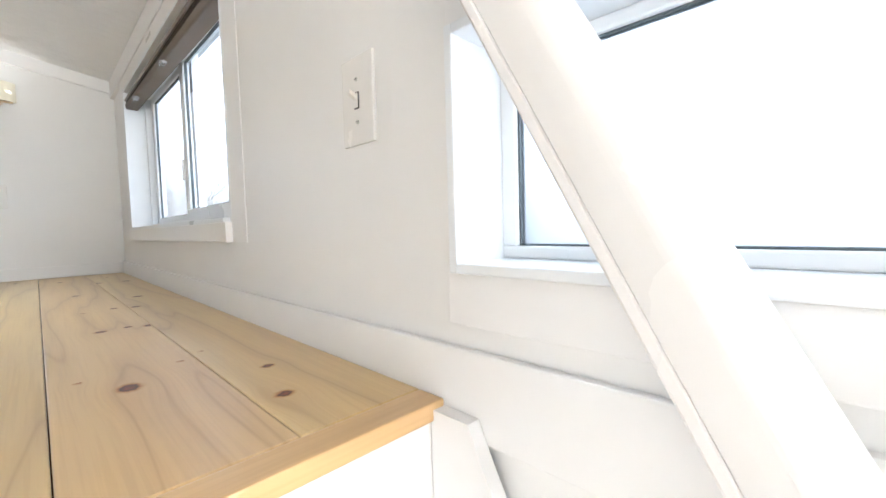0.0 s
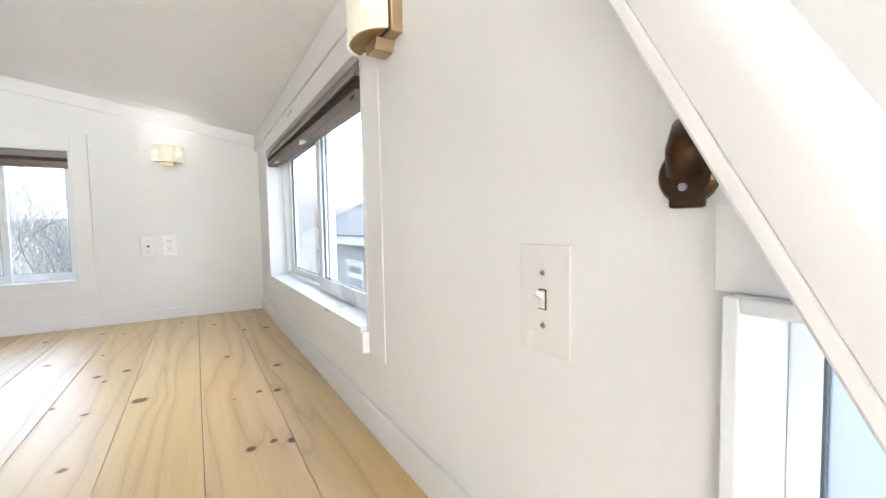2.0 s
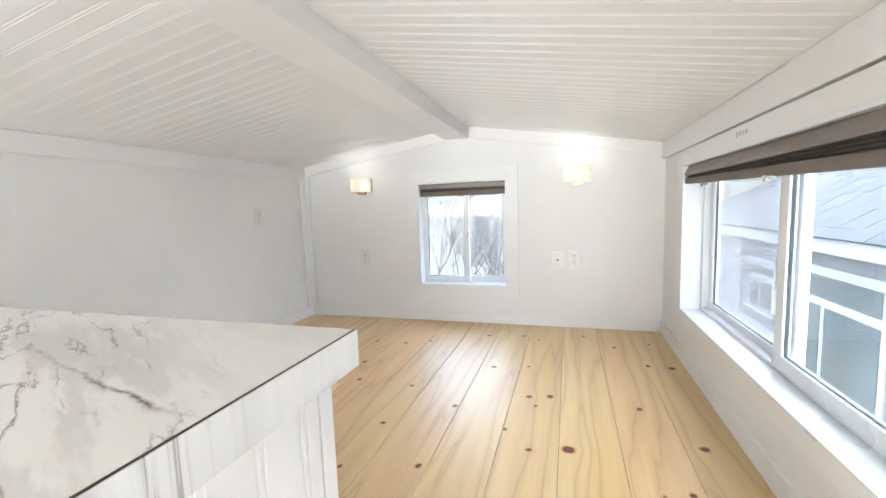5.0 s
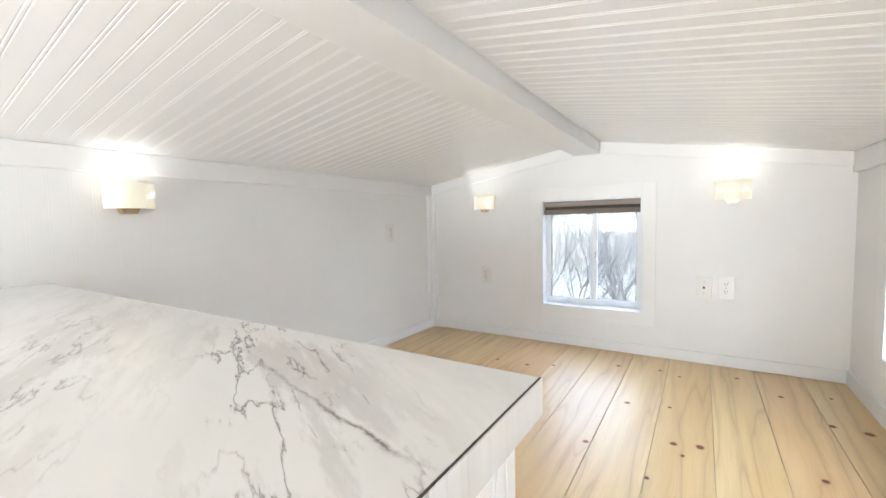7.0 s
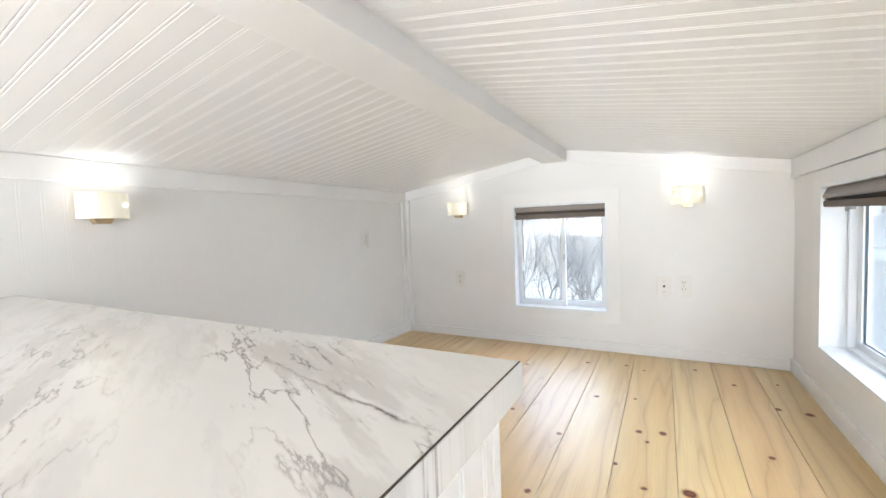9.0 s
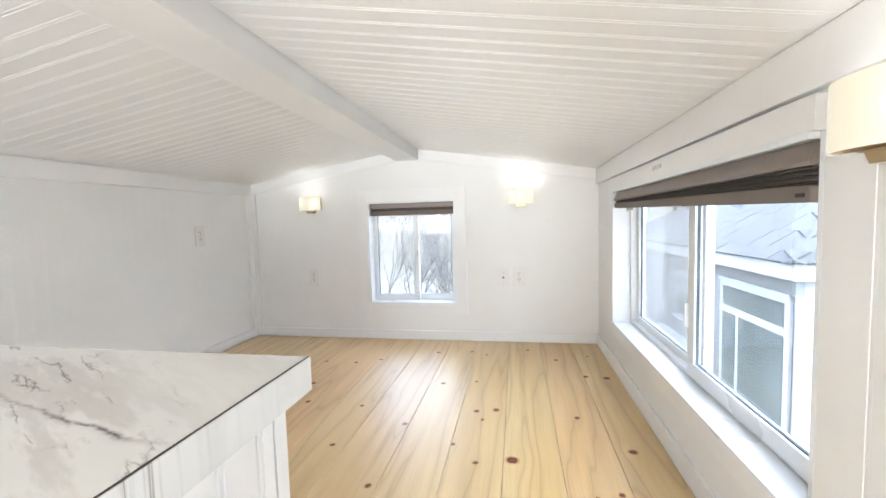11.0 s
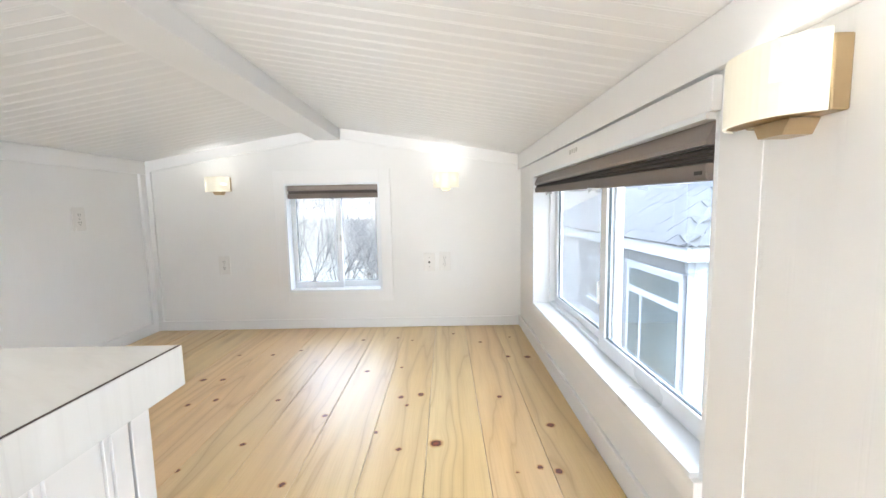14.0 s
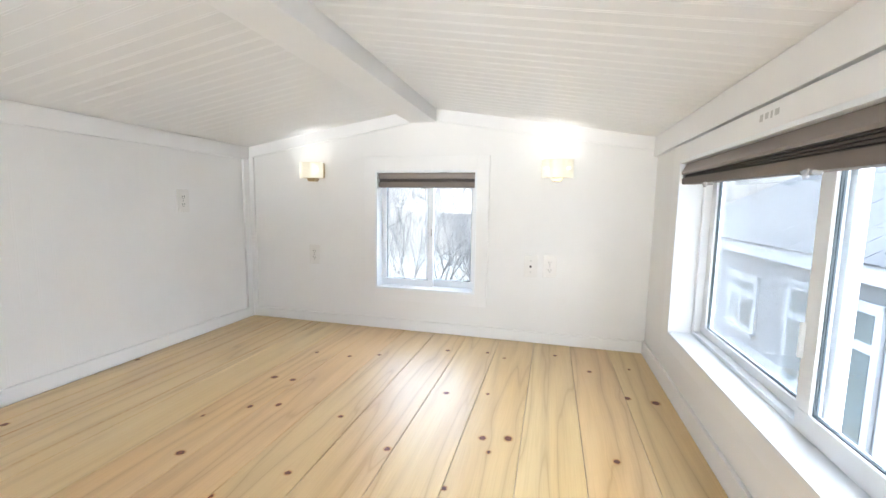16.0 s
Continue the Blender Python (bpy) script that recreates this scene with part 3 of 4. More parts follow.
part("latch", wb2(0.016, 0.026, 0.56, 0.60, 0.066, 0.075, 0.002), STEEL, w2)

# the stairwell window
w3, wb3, wt3 = window("window_3", "E", **W3, label="white framed frosted window beside the stairs", split=0.0)
u0, u1, v0, v1 = W3["u0"], W3["u1"], W3["v0"], W3["v1"]
part("casing", wb3(u0 - 0.07, -0.009, v1 + 0.001, 0.513, 0.0165, wt3, 0.0008), TRIM, w3)
part("casing", wb3(u0 - 0.07, -0.009, 0.096, v0 - 0.001, 0.010, wt3, 0.002), TRIM, w3)
part("sill", wb3(u0 + t, u1 - t, v0, v0 + t, -0.002, 0.13, 0.002), VINYL, w3)
part("jamb", wb3(u0, u0 + t, v0, v1, -0.002, 0.13, 0.002), VINYL, w3)
part("jamb", wb3(u1 - t, u1, v0, v1, -0.002, 0.13, 0.002), VINYL, w3)
part("head", wb3(u0 + t, u1 - t, v1 - t, v1, -0.002, 0.13, 0.002), VINYL, w3)
sash(w3, wb3, u0 + t, u1 - t, v0 + t, v1 - t, 0.088, 0.112, 0.022, 0.016)
for o in list(w3.children_recursive):
    if o.name.startswith("pane"):
        o.data.materials.clear()
        o.data.materials.append(FROST)
area_lamp("lamp_stair_window", (XE + 0.16, (u0 + u1) / 2, 0.30), (0, (u0 + u1) / 2, 0.30), u1 - u0, 0.36, STAIR_GLOW, (0.93, 0.97, 1.0))


# ---- pleated shades ----
def pleated_shade_east():
    root = tagged(new("pleated_shade"), "taupe pleated window shade pulled up, hanging lower at one end", "window blind")
    y0, y1 = 0.788, 2.170
    x0, x1 = 1.168, 1.222
    bm = bmesh.new()
    prism(bm, [(x0 + 0.014, y0, 0.912), (x1, y0, 0.912), (x1, y0, 0.874), (x0, y0, 0.870), (x0 - 0.002, y0, 0.878), (x0 + 0.004, y0, 0.890)], (0, y1 - y0, 0))
    part("headrail", bm, SHADERAIL, root, "taupe metal head rail")
    lo = lambda y, k: 0.868 - k * (0.868 - 0.858 + (0.858 - 0.838) * (y1 - y) / (y1 - y0)) / 6
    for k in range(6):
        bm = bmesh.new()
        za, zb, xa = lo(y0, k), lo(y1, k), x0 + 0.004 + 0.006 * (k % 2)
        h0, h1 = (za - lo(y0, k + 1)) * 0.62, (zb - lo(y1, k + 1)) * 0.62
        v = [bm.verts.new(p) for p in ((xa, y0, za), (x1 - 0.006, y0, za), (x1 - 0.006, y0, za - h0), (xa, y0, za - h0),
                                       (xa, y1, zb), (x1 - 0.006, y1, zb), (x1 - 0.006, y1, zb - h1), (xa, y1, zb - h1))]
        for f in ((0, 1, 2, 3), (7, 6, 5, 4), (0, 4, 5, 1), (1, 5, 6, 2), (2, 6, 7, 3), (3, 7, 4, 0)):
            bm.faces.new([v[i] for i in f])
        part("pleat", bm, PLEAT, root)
    bm = bmesh.new()
    za, zb, h = lo(y0, 6), lo(y1, 6), 0.030
    v = [bm.verts.new(p) for p in ((x0, y0, za), (x1 - 0.004, y0, za), (x1 - 0.004, y0, za - h), (x0 + 0.002, y0, za - h),
                                   (x0, y1, zb), (x1 - 0.004, y1, zb), (x1 - 0.004, y1, zb - h + 0.006), (x0 + 0.002, y1, zb - h + 0.006))]
    for f in ((0, 1, 2, 3), (7, 6, 5, 4), (0, 4, 5, 1), (1, 5, 6, 2), (2, 6, 7, 3), (3, 7, 4, 0)):
        bm.faces.new([v[i] for i in f])
    bmesh.ops.bevel(bm, geom=bm.edges[:], offset=0.002, segments=2, affect="EDGES")
    part("bottom_rail", bm, SHADECLOTH, root, "taupe bottom rail hanging aslant")
    part("end_cap", B(x0 - 0.001, x0 + 0.001, y0 + 0.012, y0 + 0.034, za - 0.020, za - 0.013, bevel=0.0004), SLOT, root)
    for yy in (1.36, 1.90):
        zz = lo(yy, 6) - 0.028
        bm = B(x0 - 0.006, x0 + 0.012, yy - 0.020, yy + 0.020, zz - 0.008, zz + 0.002, bevel=0.002)
        box(bm, x0 - 0.008, x0 - 0.004, yy - 0.008, yy + 0.008, zz - 0.014, zz + 0.004, bevel=0.001)
        part("handle", bm, CLEAR, root, "clear plastic pull")
    return root


def pleated_shade_north():
    root = tagged(new("pleated_shade"), "small taupe pleated window shade pulled up in the gable window", "window blind")
    x0, x1 = -0.291, 0.281
    part("headrail", B(x0, x1, YN + 0.004, YN + 0.052, 0.887, 0.920, bevel=0.003), SHADERAIL, root, "taupe metal head rail")
    for k in range(5):
        z = 0.8868 - 0.0036 * k
        part("pleat", B(x0 + 0.004, x1 - 0.004, YN + 0.010 + 0.004 * (k % 2), YN + 0.050, z - 0.0034, z), PLEAT, root)
    part("bottom_rail", B(x0, x1, YN + 0.004, YN + 0.050, 0.838, 0.869, bevel=0.004), SHADECLOTH, root, "taupe bottom rail")
    bm = B(-0.022, 0.012, YN - 0.002, YN + 0.010, 0.832, 0.842, bevel=0.002)
    box(bm, -0.012, 0.002, YN - 0.006, YN - 0.002, 0.828, 0.846, bevel=0.001)
    part("handle", bm, CLEAR, root, "clear plastic pull")
    return root


pleated_shade_east()
pleated_shade_north()


# ---- wall sconces: built facing -y with the wall at y 0, then placed ----
def wall_sconce():
    root = tagged(new("wall_sconce"), "lit cream wall sconce with a curved shade and bronze mount", "wall lamp", "wall sconces")
    h0, h1 = -0.046, 0.046
    part("backplate", B(-0.068, 0.068, -0.024, 0, -0.044, 0.044, bevel=0.003), SATIN, root, "satin bronze backplate")
    # dark box behind the glass puts the shadow of the gap into colour
    part("spacer", B(-0.058, 0.058, -0.033, -0.0245, -0.041, 0.041, bevel=0.001), BRONZE, root, "dark filler for the shadowed gap behind the glass")
    bm = bmesh.new()
    prism(bm, [(-0.020, 0, -0.064), (0.020, 0, -0.064), (0.031, 0, -0.0445), (-0.031, 0, -0.0445)], (0, -0.040, 0))
    part("mount", bm, SATIN, root, "satin bronze lower bracket")

    def arc(r, n=16):
        out = []
        for i in range(n + 1):
            u = -1 + 2 * i / n
            out.append((u * (0.079 - r), -0.036 - (0.046 - r) * (1 - abs(u) ** 2.6) ** 0.8))
        return out
    bm = bmesh.new()
    o, q = arc(0), arc(0.004)
    ring = [(x, y, h0) for x, y in o] + [(x, y, h0) for x, y in q[::-1]]
    prism(bm, ring, (0, 0, h1 - h0), cap=False)
    n = len(o)
    bm.verts.ensure_lookup_table()
    m = len(ring)
    for lvl in (0, m):
        for i in range(n - 1):
            bm.faces.new([bm.verts[lvl + j] for j in (i, i + 1, m - 2 - i, m - 1 - i)])
    part("shade", bm, SHADE, root, "cream glass shade glowing from within")
    front = lambda x: -0.036 - 0.040 * (1 - abs(x / 0.076) ** 2.6) ** 0.8
    us = np.linspace(-0.074, 0.074, 25)
    bm = bmesh.new()
    prism(bm, [(u, front(u), -0.040) for u in us] + [(0.074, -0.034, -0.040), (-0.074, -0.034, -0.040)], (0, 0, 0.003))
    dif = part("diffuser", bm, BRONZE, root, "dark bronze underside")
    bm = bmesh.new()
    for u in np.linspace(-0.072, 0.0695, 25):
        prism(bm, [(u, -0.033, -0.0435), (u + 0.003, -0.033, -0.0435), (u + 0.003, front(u + 0.003), -0.0435), (u, front(u), -0.0435)], (0, 0, 0.0033))
    part("ribs", bm, RIB, dif, "brass ribs")
    part("lamp_socket", tube(bmesh.new(), [(-0.03, -0.055, -0.02), (0.03, -0.055, -0.02)], 0.012), PLATE, root)
    return root


SPOTS = [pose(-0.707, YN, 0.934), pose(0.713, YN, 0.934), pose(XE, 0.616, 0.918, 0, 0, -90), pose(XW, 0.662, 0.925, 0, 0, 90)]
sconce = wall_sconce()
for i, m in enumerate(SPOTS):
    if i:
        copy_thing(sconce, m)
for i, m in enumerate(SPOTS):
    p = m @ Vector((0, -0.058, -0.004))
    area_lamp("lamp_sconce", p, p + Vector((0, 0, 1)), 0.13 if i < 2 else 0.035, 0.035 if i < 2 else 0.13, SCONCE_GLOW * (1.3 if i < 2 else 0.75 if i == 2 else 1.3), (1.0, 0.91, 0.78))
sconce.matrix_basis = SPOTS[0]


# ---- outlets, jack and switch: facing -y with the wall at y 0 ----
def cover(w, h):
    return B(-w / 2, w / 2, -0.0055, 0, -h / 2, h / 2, bevel=0.002)


def screw(root, z, r=0.0032):
    bm = tube(bmesh.new(), [(0, -0.0072, z), (0, -0.005, z)], r, 12)
    s = part("screw", bm, STEEL, root)
    part("slot", B(-r * 0.85, r * 0.85, -0.0075, -0.0071, z - 0.0004, z + 0.0004), SLOT, s)


def outlet(w, h):
    root = tagged(new("wall_outlet"), "white duplex wall outlet with dark slots", "power outlet", "wall outlets")
    part("plate", cover(w, h), PLATE, root)
    for z in (0.020, -0.020):
        bm = bmesh.new()
        pts = [(0.0172 * math.cos(a) * 1.0, -0.0075, z + max(-0.0135, min(0.0135, 0.0172 * math.sin(a)))) for a in np.linspace(0, math.tau, 24, endpoint=False)]
        prism(bm, pts, (0, 0.003, 0))
        r = part("receptacle", bm, PLATE, root)
        bm = bmesh.new()
        box(bm, -0.0076, -0.0052, -0.0079, -0.0074, z - 0.002, z + 0.0080)
        box(bm, 0.0052, 0.0076, -0.0079, -0.0074, z - 0.0015, z + 0.0075)
        tube(bm, [(0, -0.0079, z - 0.0075), (0, -0.0074, z - 0.0080)], 0.0031, 10)
        part("slots", bm, SLOT, r)
    screw(root, 0.0)
    return root


o = outlet(0.072, 0.119)
for m in (pose(0.696, YN, 0.424), pose(XW, 2.136, 0.742, 0, 0, 90)):
    copy_thing(o, m)
o.matrix_basis = pose(-0.716, YN, 0.425)

jack = tagged(new("coax_jack"), "white wall plate with one dark coaxial jack", "cable outlet")
part("plate", cover(0.071, 0.117), PLATE, jack)
part("connector", tube(bmesh.new(), [(0, -0.014, 0), (0, -0.005, 0)], 0.0062, 12), SLOT, jack)
screw(jack, 0.030)
screw(jack, -0.030)
jack.matrix_basis = pose(0.597, YN, 0.420)

sw = tagged(new("light_switch"), "white toggle light switch on a wall plate", "light switch")
part("plate", cover(0.082, 0.132), PLATE, sw)
# black box draws the shadow of the slit round the toggle
part("toggle_frame", B(-0.0058, 0.0058, -0.0072, -0.005, -0.0125, 0.0125, bevel=0.0006), SLOT, sw, "dark rim standing in for the shadowed gap round the toggle")
part("toggle_base", B(-0.0045, 0.0045, -0.0085, -0.005, -0.0110, 0.0110, bevel=0.001), PLATE, sw)
bm = bmesh.new()
prism(bm, [(-0.0038, -0.008, 0.000), (-0.0038, -0.008, 0.008), (-0.0030, -0.021, 0.0135), (-0.0030, -0.021, 0.0075)], (0.0072, 0, 0))
part("toggle", bm, PLATE, sw, "white toggle lever flipped up")
screw(sw, 0.032)
screw(sw, -0.032)
sw.matrix_basis = pose(XE, 0.178, 0.410, 0, 0, -90)

# small faint print on the head board of the long window
exit_mark = tagged(new("sticker"), "small faint clear label with worn grey print", "sticker")
for k, (a, b) in enumerate(((1.57, 1.556), (1.545, 1.531), (1.52, 1.512), (1.502, 1.484))):
    part("print", B(TRIM_X - 0.0006, TRIM_X, b, a, 0.950 + 0.002 * (k % 2), 0.966), STICKER, exit_mark)

# ---- handrail ----
rail_root = tagged(new("handrail"), "white painted wooden handrail on a dark bronze bracket", "handrail")
ang = math.atan(1.826)
cs, sn_ = math.cos(ang), math.sin(ang)
HX, NLO, NHI = 1.1025, 0.2995, 0.3665
prof = []
hw, ht = 0.0225, NHI - NLO
side = [(-hw + 0.0015, 0.0), (-hw, 0.002), (-hw, 0.0085), (-hw + 0.0018, 0.0098), (-hw, 0.0112)]
round_top = [(-(hw + 0.0015) * math.cos(a) , ht - 0.030 + 0.030 * math.sin(a)) for a in np.linspace(0, math.pi / 2, 14)]
side += [(-hw - 0.0006, 0.018), (-hw - 0.0012, 0.026)] + round_top[:-1]
prof = side + [(0, ht)] + [(-x, v) for x, v in side[::-1]]


def on_rail(x, n, y):
    """The point x across, n off the origin along the rail's normal, over the plan's y."""
    s = (y + n * sn_) / cs
    return (x, s * cs - n * sn_, s * sn_ + n * cs)


bm = bmesh.new()
s_hi, s_lo = (0.075 + NLO * sn_) / cs, (-0.80 + NLO * sn_) / cs
a = [(HX + x, s_hi * cs - (NLO + v) * sn_, s_hi * sn_ + (NLO + v) * cs) for x, v in prof]
prism(bm, a, (0, (s_lo - s_hi) * cs, (s_lo - s_hi) * sn_))
part("rail", bm, RAIL, rail_root, "white rounded wooden rail")
for yb in (0.012, -0.62):
    zb = 0.622 + 1.826 * yb
    zc = zb - 0.105
    bm = tube(bmesh.new(), [(XE, yb, zc), (XE - 0.006, yb, zc), (XE - 0.010, yb, zc)], [0.0245, 0.0245, 0.021], 28)
    br = part("bracket", bm, BRONZE, rail_root, "dark bronze wall bracket", smooth=False)
    part("bracket_foot", B(XE - 0.009, XE, yb - 0.014, yb + 0.014, zc - 0.0275, zc - 0.008, bevel=0.003), BRONZE, br)
    pts = [(XE - 0.006, yb, zc + 0.004), (XE - 0.016, yb - 0.002, zc + 0.022), (XE - 0.026, yb - 0.010, zc + 0.034), (XE - 0.040, yb - 0.028, zc + 0.036), (HX + 0.024, yb - 0.052, zc + 0.040)]
    part("bracket_arm", tube(bmesh.new(), pts, [0.016, 0.013, 0.011, 0.010, 0.011], 18), BRONZE, br, smooth=True)
    part("screw", tube(bmesh.new(), [(XE - 0.013, yb, zc - 0.010), (XE - 0.008, yb, zc - 0.010)], 0.0034, 12), STEEL, br)

# ---- cabinet and worktop beside the stairwell ----
cab = tagged(new("cabinet"), "white painted cabinet with a beadboard door at the loft edge", "cabinet")
FX = 0.414
part("body", B(XW + 0.014, FX - 0.004, CY0 + 0.03, 0.418, 0.001, 0.600, bevel=0.001), TRIM, cab)
part("stile", B(FX - 0.0035, FX + 0.006, 0.3965, 0.4185, 0.002, 0.599, bevel=0.001), TRIM, cab)
bm = bmesh.new()
prof = groove_profile(-0.26, 0.3925, 0.0022, 0.3115)
lo = [bm.verts.new((FX + 0.006 - w, y, 0.006)) for y, w in prof]
hi = [bm.verts.new((FX + 0.006 - w, y, 0.596)) for y, w in prof]
for i in range(len(prof) - 1):
    bm.faces.new((lo[i], lo[i + 1], hi[i + 1], hi[i]))
box(bm, FX - 0.0035, FX + 0.003, -0.26, 0.3925, 0.006, 0.596)
part("door", bm, TRIM, cab, "white beadboard door panel")
# black strip stands in for the shadow inside the door joint
part("door_gap", B(FX - 0.0037, FX - 0.001, 0.3926, 0.3964, 0.004, 0.598), SLOT, cab)

top = tagged(new("worktop"), "white marble-look laminate worktop with grey veins on the cabinet", "countertop")
part("slab", B(XW + 0.001, CX - 0.0035, CY0, CY, 0.6005, CTOP, bevel=0.0006), MARBLE, top)
part("edge_band", B(CX - 0.0013, CX, CY0, CY, 0.6005, CTOP - 0.0002), MARBLE, top)
part("edge_seam", B(CX - 0.0034, CX - 0.0014, CY0 + 0.0005, CY - 0.0005, 0.601, CTOP + 0.0003), JOINT, top, "dark laminate seam")

# ---- the neighbouring house ----
house = tagged(new("neighbour_house"), "pale two-storey house with grey shingled hip roof outside the window", "house")
HX0, HX1, HY0, HY1, EAVE = 3.0, 8.0, 3.75, 8.6, 0.27
part("wall", B(HX0, HX1, HY0, HY1, -2.9, EAVE), SIDING, house)
n = 0
for k in range(24):
    z = -2.9 + 0.13 * k
    if z < EAVE - 0.1:
        bm = bmesh.new()
        prism(bm, [(HX0 - 0.002, HY0 - 0.012, z), (HX0 - 0.002, HY0 - 0.002, z + 0.128), (HX0 - 0.002, HY0 - 0.0, z)], (HX1 - HX0, 0, 0))
        part("siding_board", bm, SIDING, house)
part("fascia", B(HX0 - 0.22, HX0 - 0.18, HY0 - 0.22, HY1 + 0.22, EAVE - 0.02, EAVE + 0.12, bevel=0.01), HOUSETRIM, house, "white gutter board")
part("fascia", B(HX0 - 0.18, HX1 + 0.2, HY0 - 0.22, HY0 - 0.18, EAVE - 0.02, EAVE + 0.12, bevel=0.01), HOUSETRIM, house, "white gutter board")
part("soffit", B(HX0 - 0.18, HX1 + 0.18, HY0 - 0.18, HY1 + 0.18, EAVE, EAVE + 0.03), HOUSETRIM, house)


def house_window(side, a0, a1, z0, z1, zt, am):
    """A window on the wall facing -x (side "x") or -y: a transom pane above zt, below it two panes split at am."""
    def slab(d0, d1, a, b, c, d, bevel=0.0):
        return B(HX0 - d1, HX0 - d0, a, b, c, d, bevel=bevel) if side == "x" else B(a, b, HY0 - d1, HY0 - d0, c, d, bevel=bevel)
    w = part("window", slab(0.001, 0.03, a0 - 0.07, a1 + 0.07, z0 - 0.07, z1 + 0.07), HOUSETRIM, house)
    for a, b, c, d in ((a0, a1, zt + 0.04, z1), (a0, am - 0.035, z0, zt - 0.04), (am + 0.035, a1, z0, zt - 0.04)):
        if b - a > 0.03:
            part("pane", slab(0.0305, 0.036, a, b, c, d), DARKGLASS, w)
    part("window_head", slab(0.0365, 0.05, a0 - 0.09, a1 + 0.09, z1 + 0.05, z1 + 0.09, 0.004), HOUSETRIM, w)
    part("window_sill", slab(0.0365, 0.07, a0 - 0.09, a1 + 0.09, z0 - 0.09, z0 - 0.05, 0.004), HOUSETRIM, w)


house_window("x", 3.96, 5.02, -1.17, -0.005, -0.26, 4.72)
house_window("x", 5.75, 6.35, -0.62, -0.10, -0.25, 6.05)
house_window("y", 3.45, 4.05, -1.55, -0.075, -0.40, 3.84)
part("corner_board", B(HX0 - 0.02, HX0 - 0.001, HY0 - 0.02, HY0 + 0.09, -2.9, EAVE - 0.001), HOUSETRIM, house)
part("corner_board", B(HX0, HX0 + 0.09, HY0 - 0.02, HY0 - 0.013, -2.9, EAVE - 0.001), HOUSETRIM, house)
# roof: four slopes, the near one with courses of shingles
ex0, ex1, ey0, ey1, ze = HX0 - 0.24, HX1 + 0.24, HY0 - 0.24, HY1 + 0.24, EAVE + 0.12
rise = 0.62
hl = (ey1 - ey0) / 2
bm = bmesh.new()
rz = ze + hl * rise
ra, rb = (ex0 + hl, (ey0 + ey1) / 2, rz), (ex1 - hl, (ey0 + ey1) / 2, rz)
c = [(ex0, ey0, ze), (ex1, ey0, ze), (ex1, ey1, ze), (ex0, ey1, ze)]
V = [bm.verts.new(p) for p in c + [ra, rb]]
for f in ((0, 3, 4), (0, 4, 5, 1), (1, 5, 2), (2, 5, 4, 3), (0, 1, 2, 3)):
    bm.faces.new([V[i] for i in f])
roof = part("roof", bm, SHINGLE, house, "grey asphalt shingle hip roof")
rng = random.Random(4)
SH = []
for tone in range(3):
    SH.append(noisy("shingle_tone", (0.046 + 0.008 * tone, 0.048 + 0.008 * tone, 0.050 + 0.008 * tone), 0.9, scale=6, vary=0.12, bump=0.4, bscale=200))
slope = math.hypot(1, rise)
course, tab = 0.14, 0.30
meshes = []
for tone in range(3):
    b2 = box(bmesh.new(), -tab / 2 + 0.004, tab / 2 - 0.004, -0.02, course + 0.01, 0.0, 0.018)
    me = bpy.data.meshes.new("shingle")
    b2.to_mesh(me)
    b2.free()
    me.materials.append(SH[tone])
    meshes.append(me)
tilt = math.degrees(math.atan(rise))
for k in range(15):
    run = k * course / slope
    for facing in ("x", "y"):
        lo_, hi_ = (ey0 + run, 7.2) if facing == "x" else (ex0 + run, 5.6)
        p = lo_ + 0.12 * (k % 2)
        while p < hi_:
            lift = run * rise + 0.004 + rng.random() * 0.004
            at, turn_ = ((ex0 + run, p + 0.15), -90) if facing == "x" else ((p + 0.15, ey0 + run), 0)
            ob = new("shingle", meshes[rng.randrange(3)])
            ob.parent = roof
            ob.matrix_basis = pose(*at, ze + lift, 0, 0, turn_) @ pose(0, 0, 0, tilt, 0, 0)
            p += tab
hipd = Vector(ra) - Vector(c[0])
hip_to = Vector((hipd.x, hipd.y, 0)).normalized()
across = Vector((hip_to.y, -hip_to.x, 0)) * 0.075
bm = bmesh.new()
up_ = Vector((0, 0, 0.030))
prism(bm, [c_ + up_ + Vector(c[0]) for c_ in (Vector((0, 0, 0.004)), across - Vector((0, 0, 0.026)), across - Vector((0, 0, 0.034)), Vector((0, 0, -0.006)), -across - Vector((0, 0, 0.034)), -across - Vector((0, 0, 0.026)))], hipd)
part("hip_cap", bm, SH[1], roof)

# ---- outdoors ----
bm = bmesh.new()
g = 24
vv = [[bm.verts.new((x * abs(x) * 3.5, y * abs(y) * 3.5, -2.9 - 0.0006 * (x * x + y * y) + 0.05 * noise.noise((x, y, 0)))) for x in np.linspace(-g, g, 49)] for y in np.linspace(-g, g, 49)]
for i in range(48):
    for j in range(48):
        bm.faces.new((vv[i][j], vv[i][j + 1], vv[i + 1][j + 1], vv[i + 1][j]))
tagged(part("ground", bm, GROUND), "pale wintry ground around the house", "ground", kind="structure")


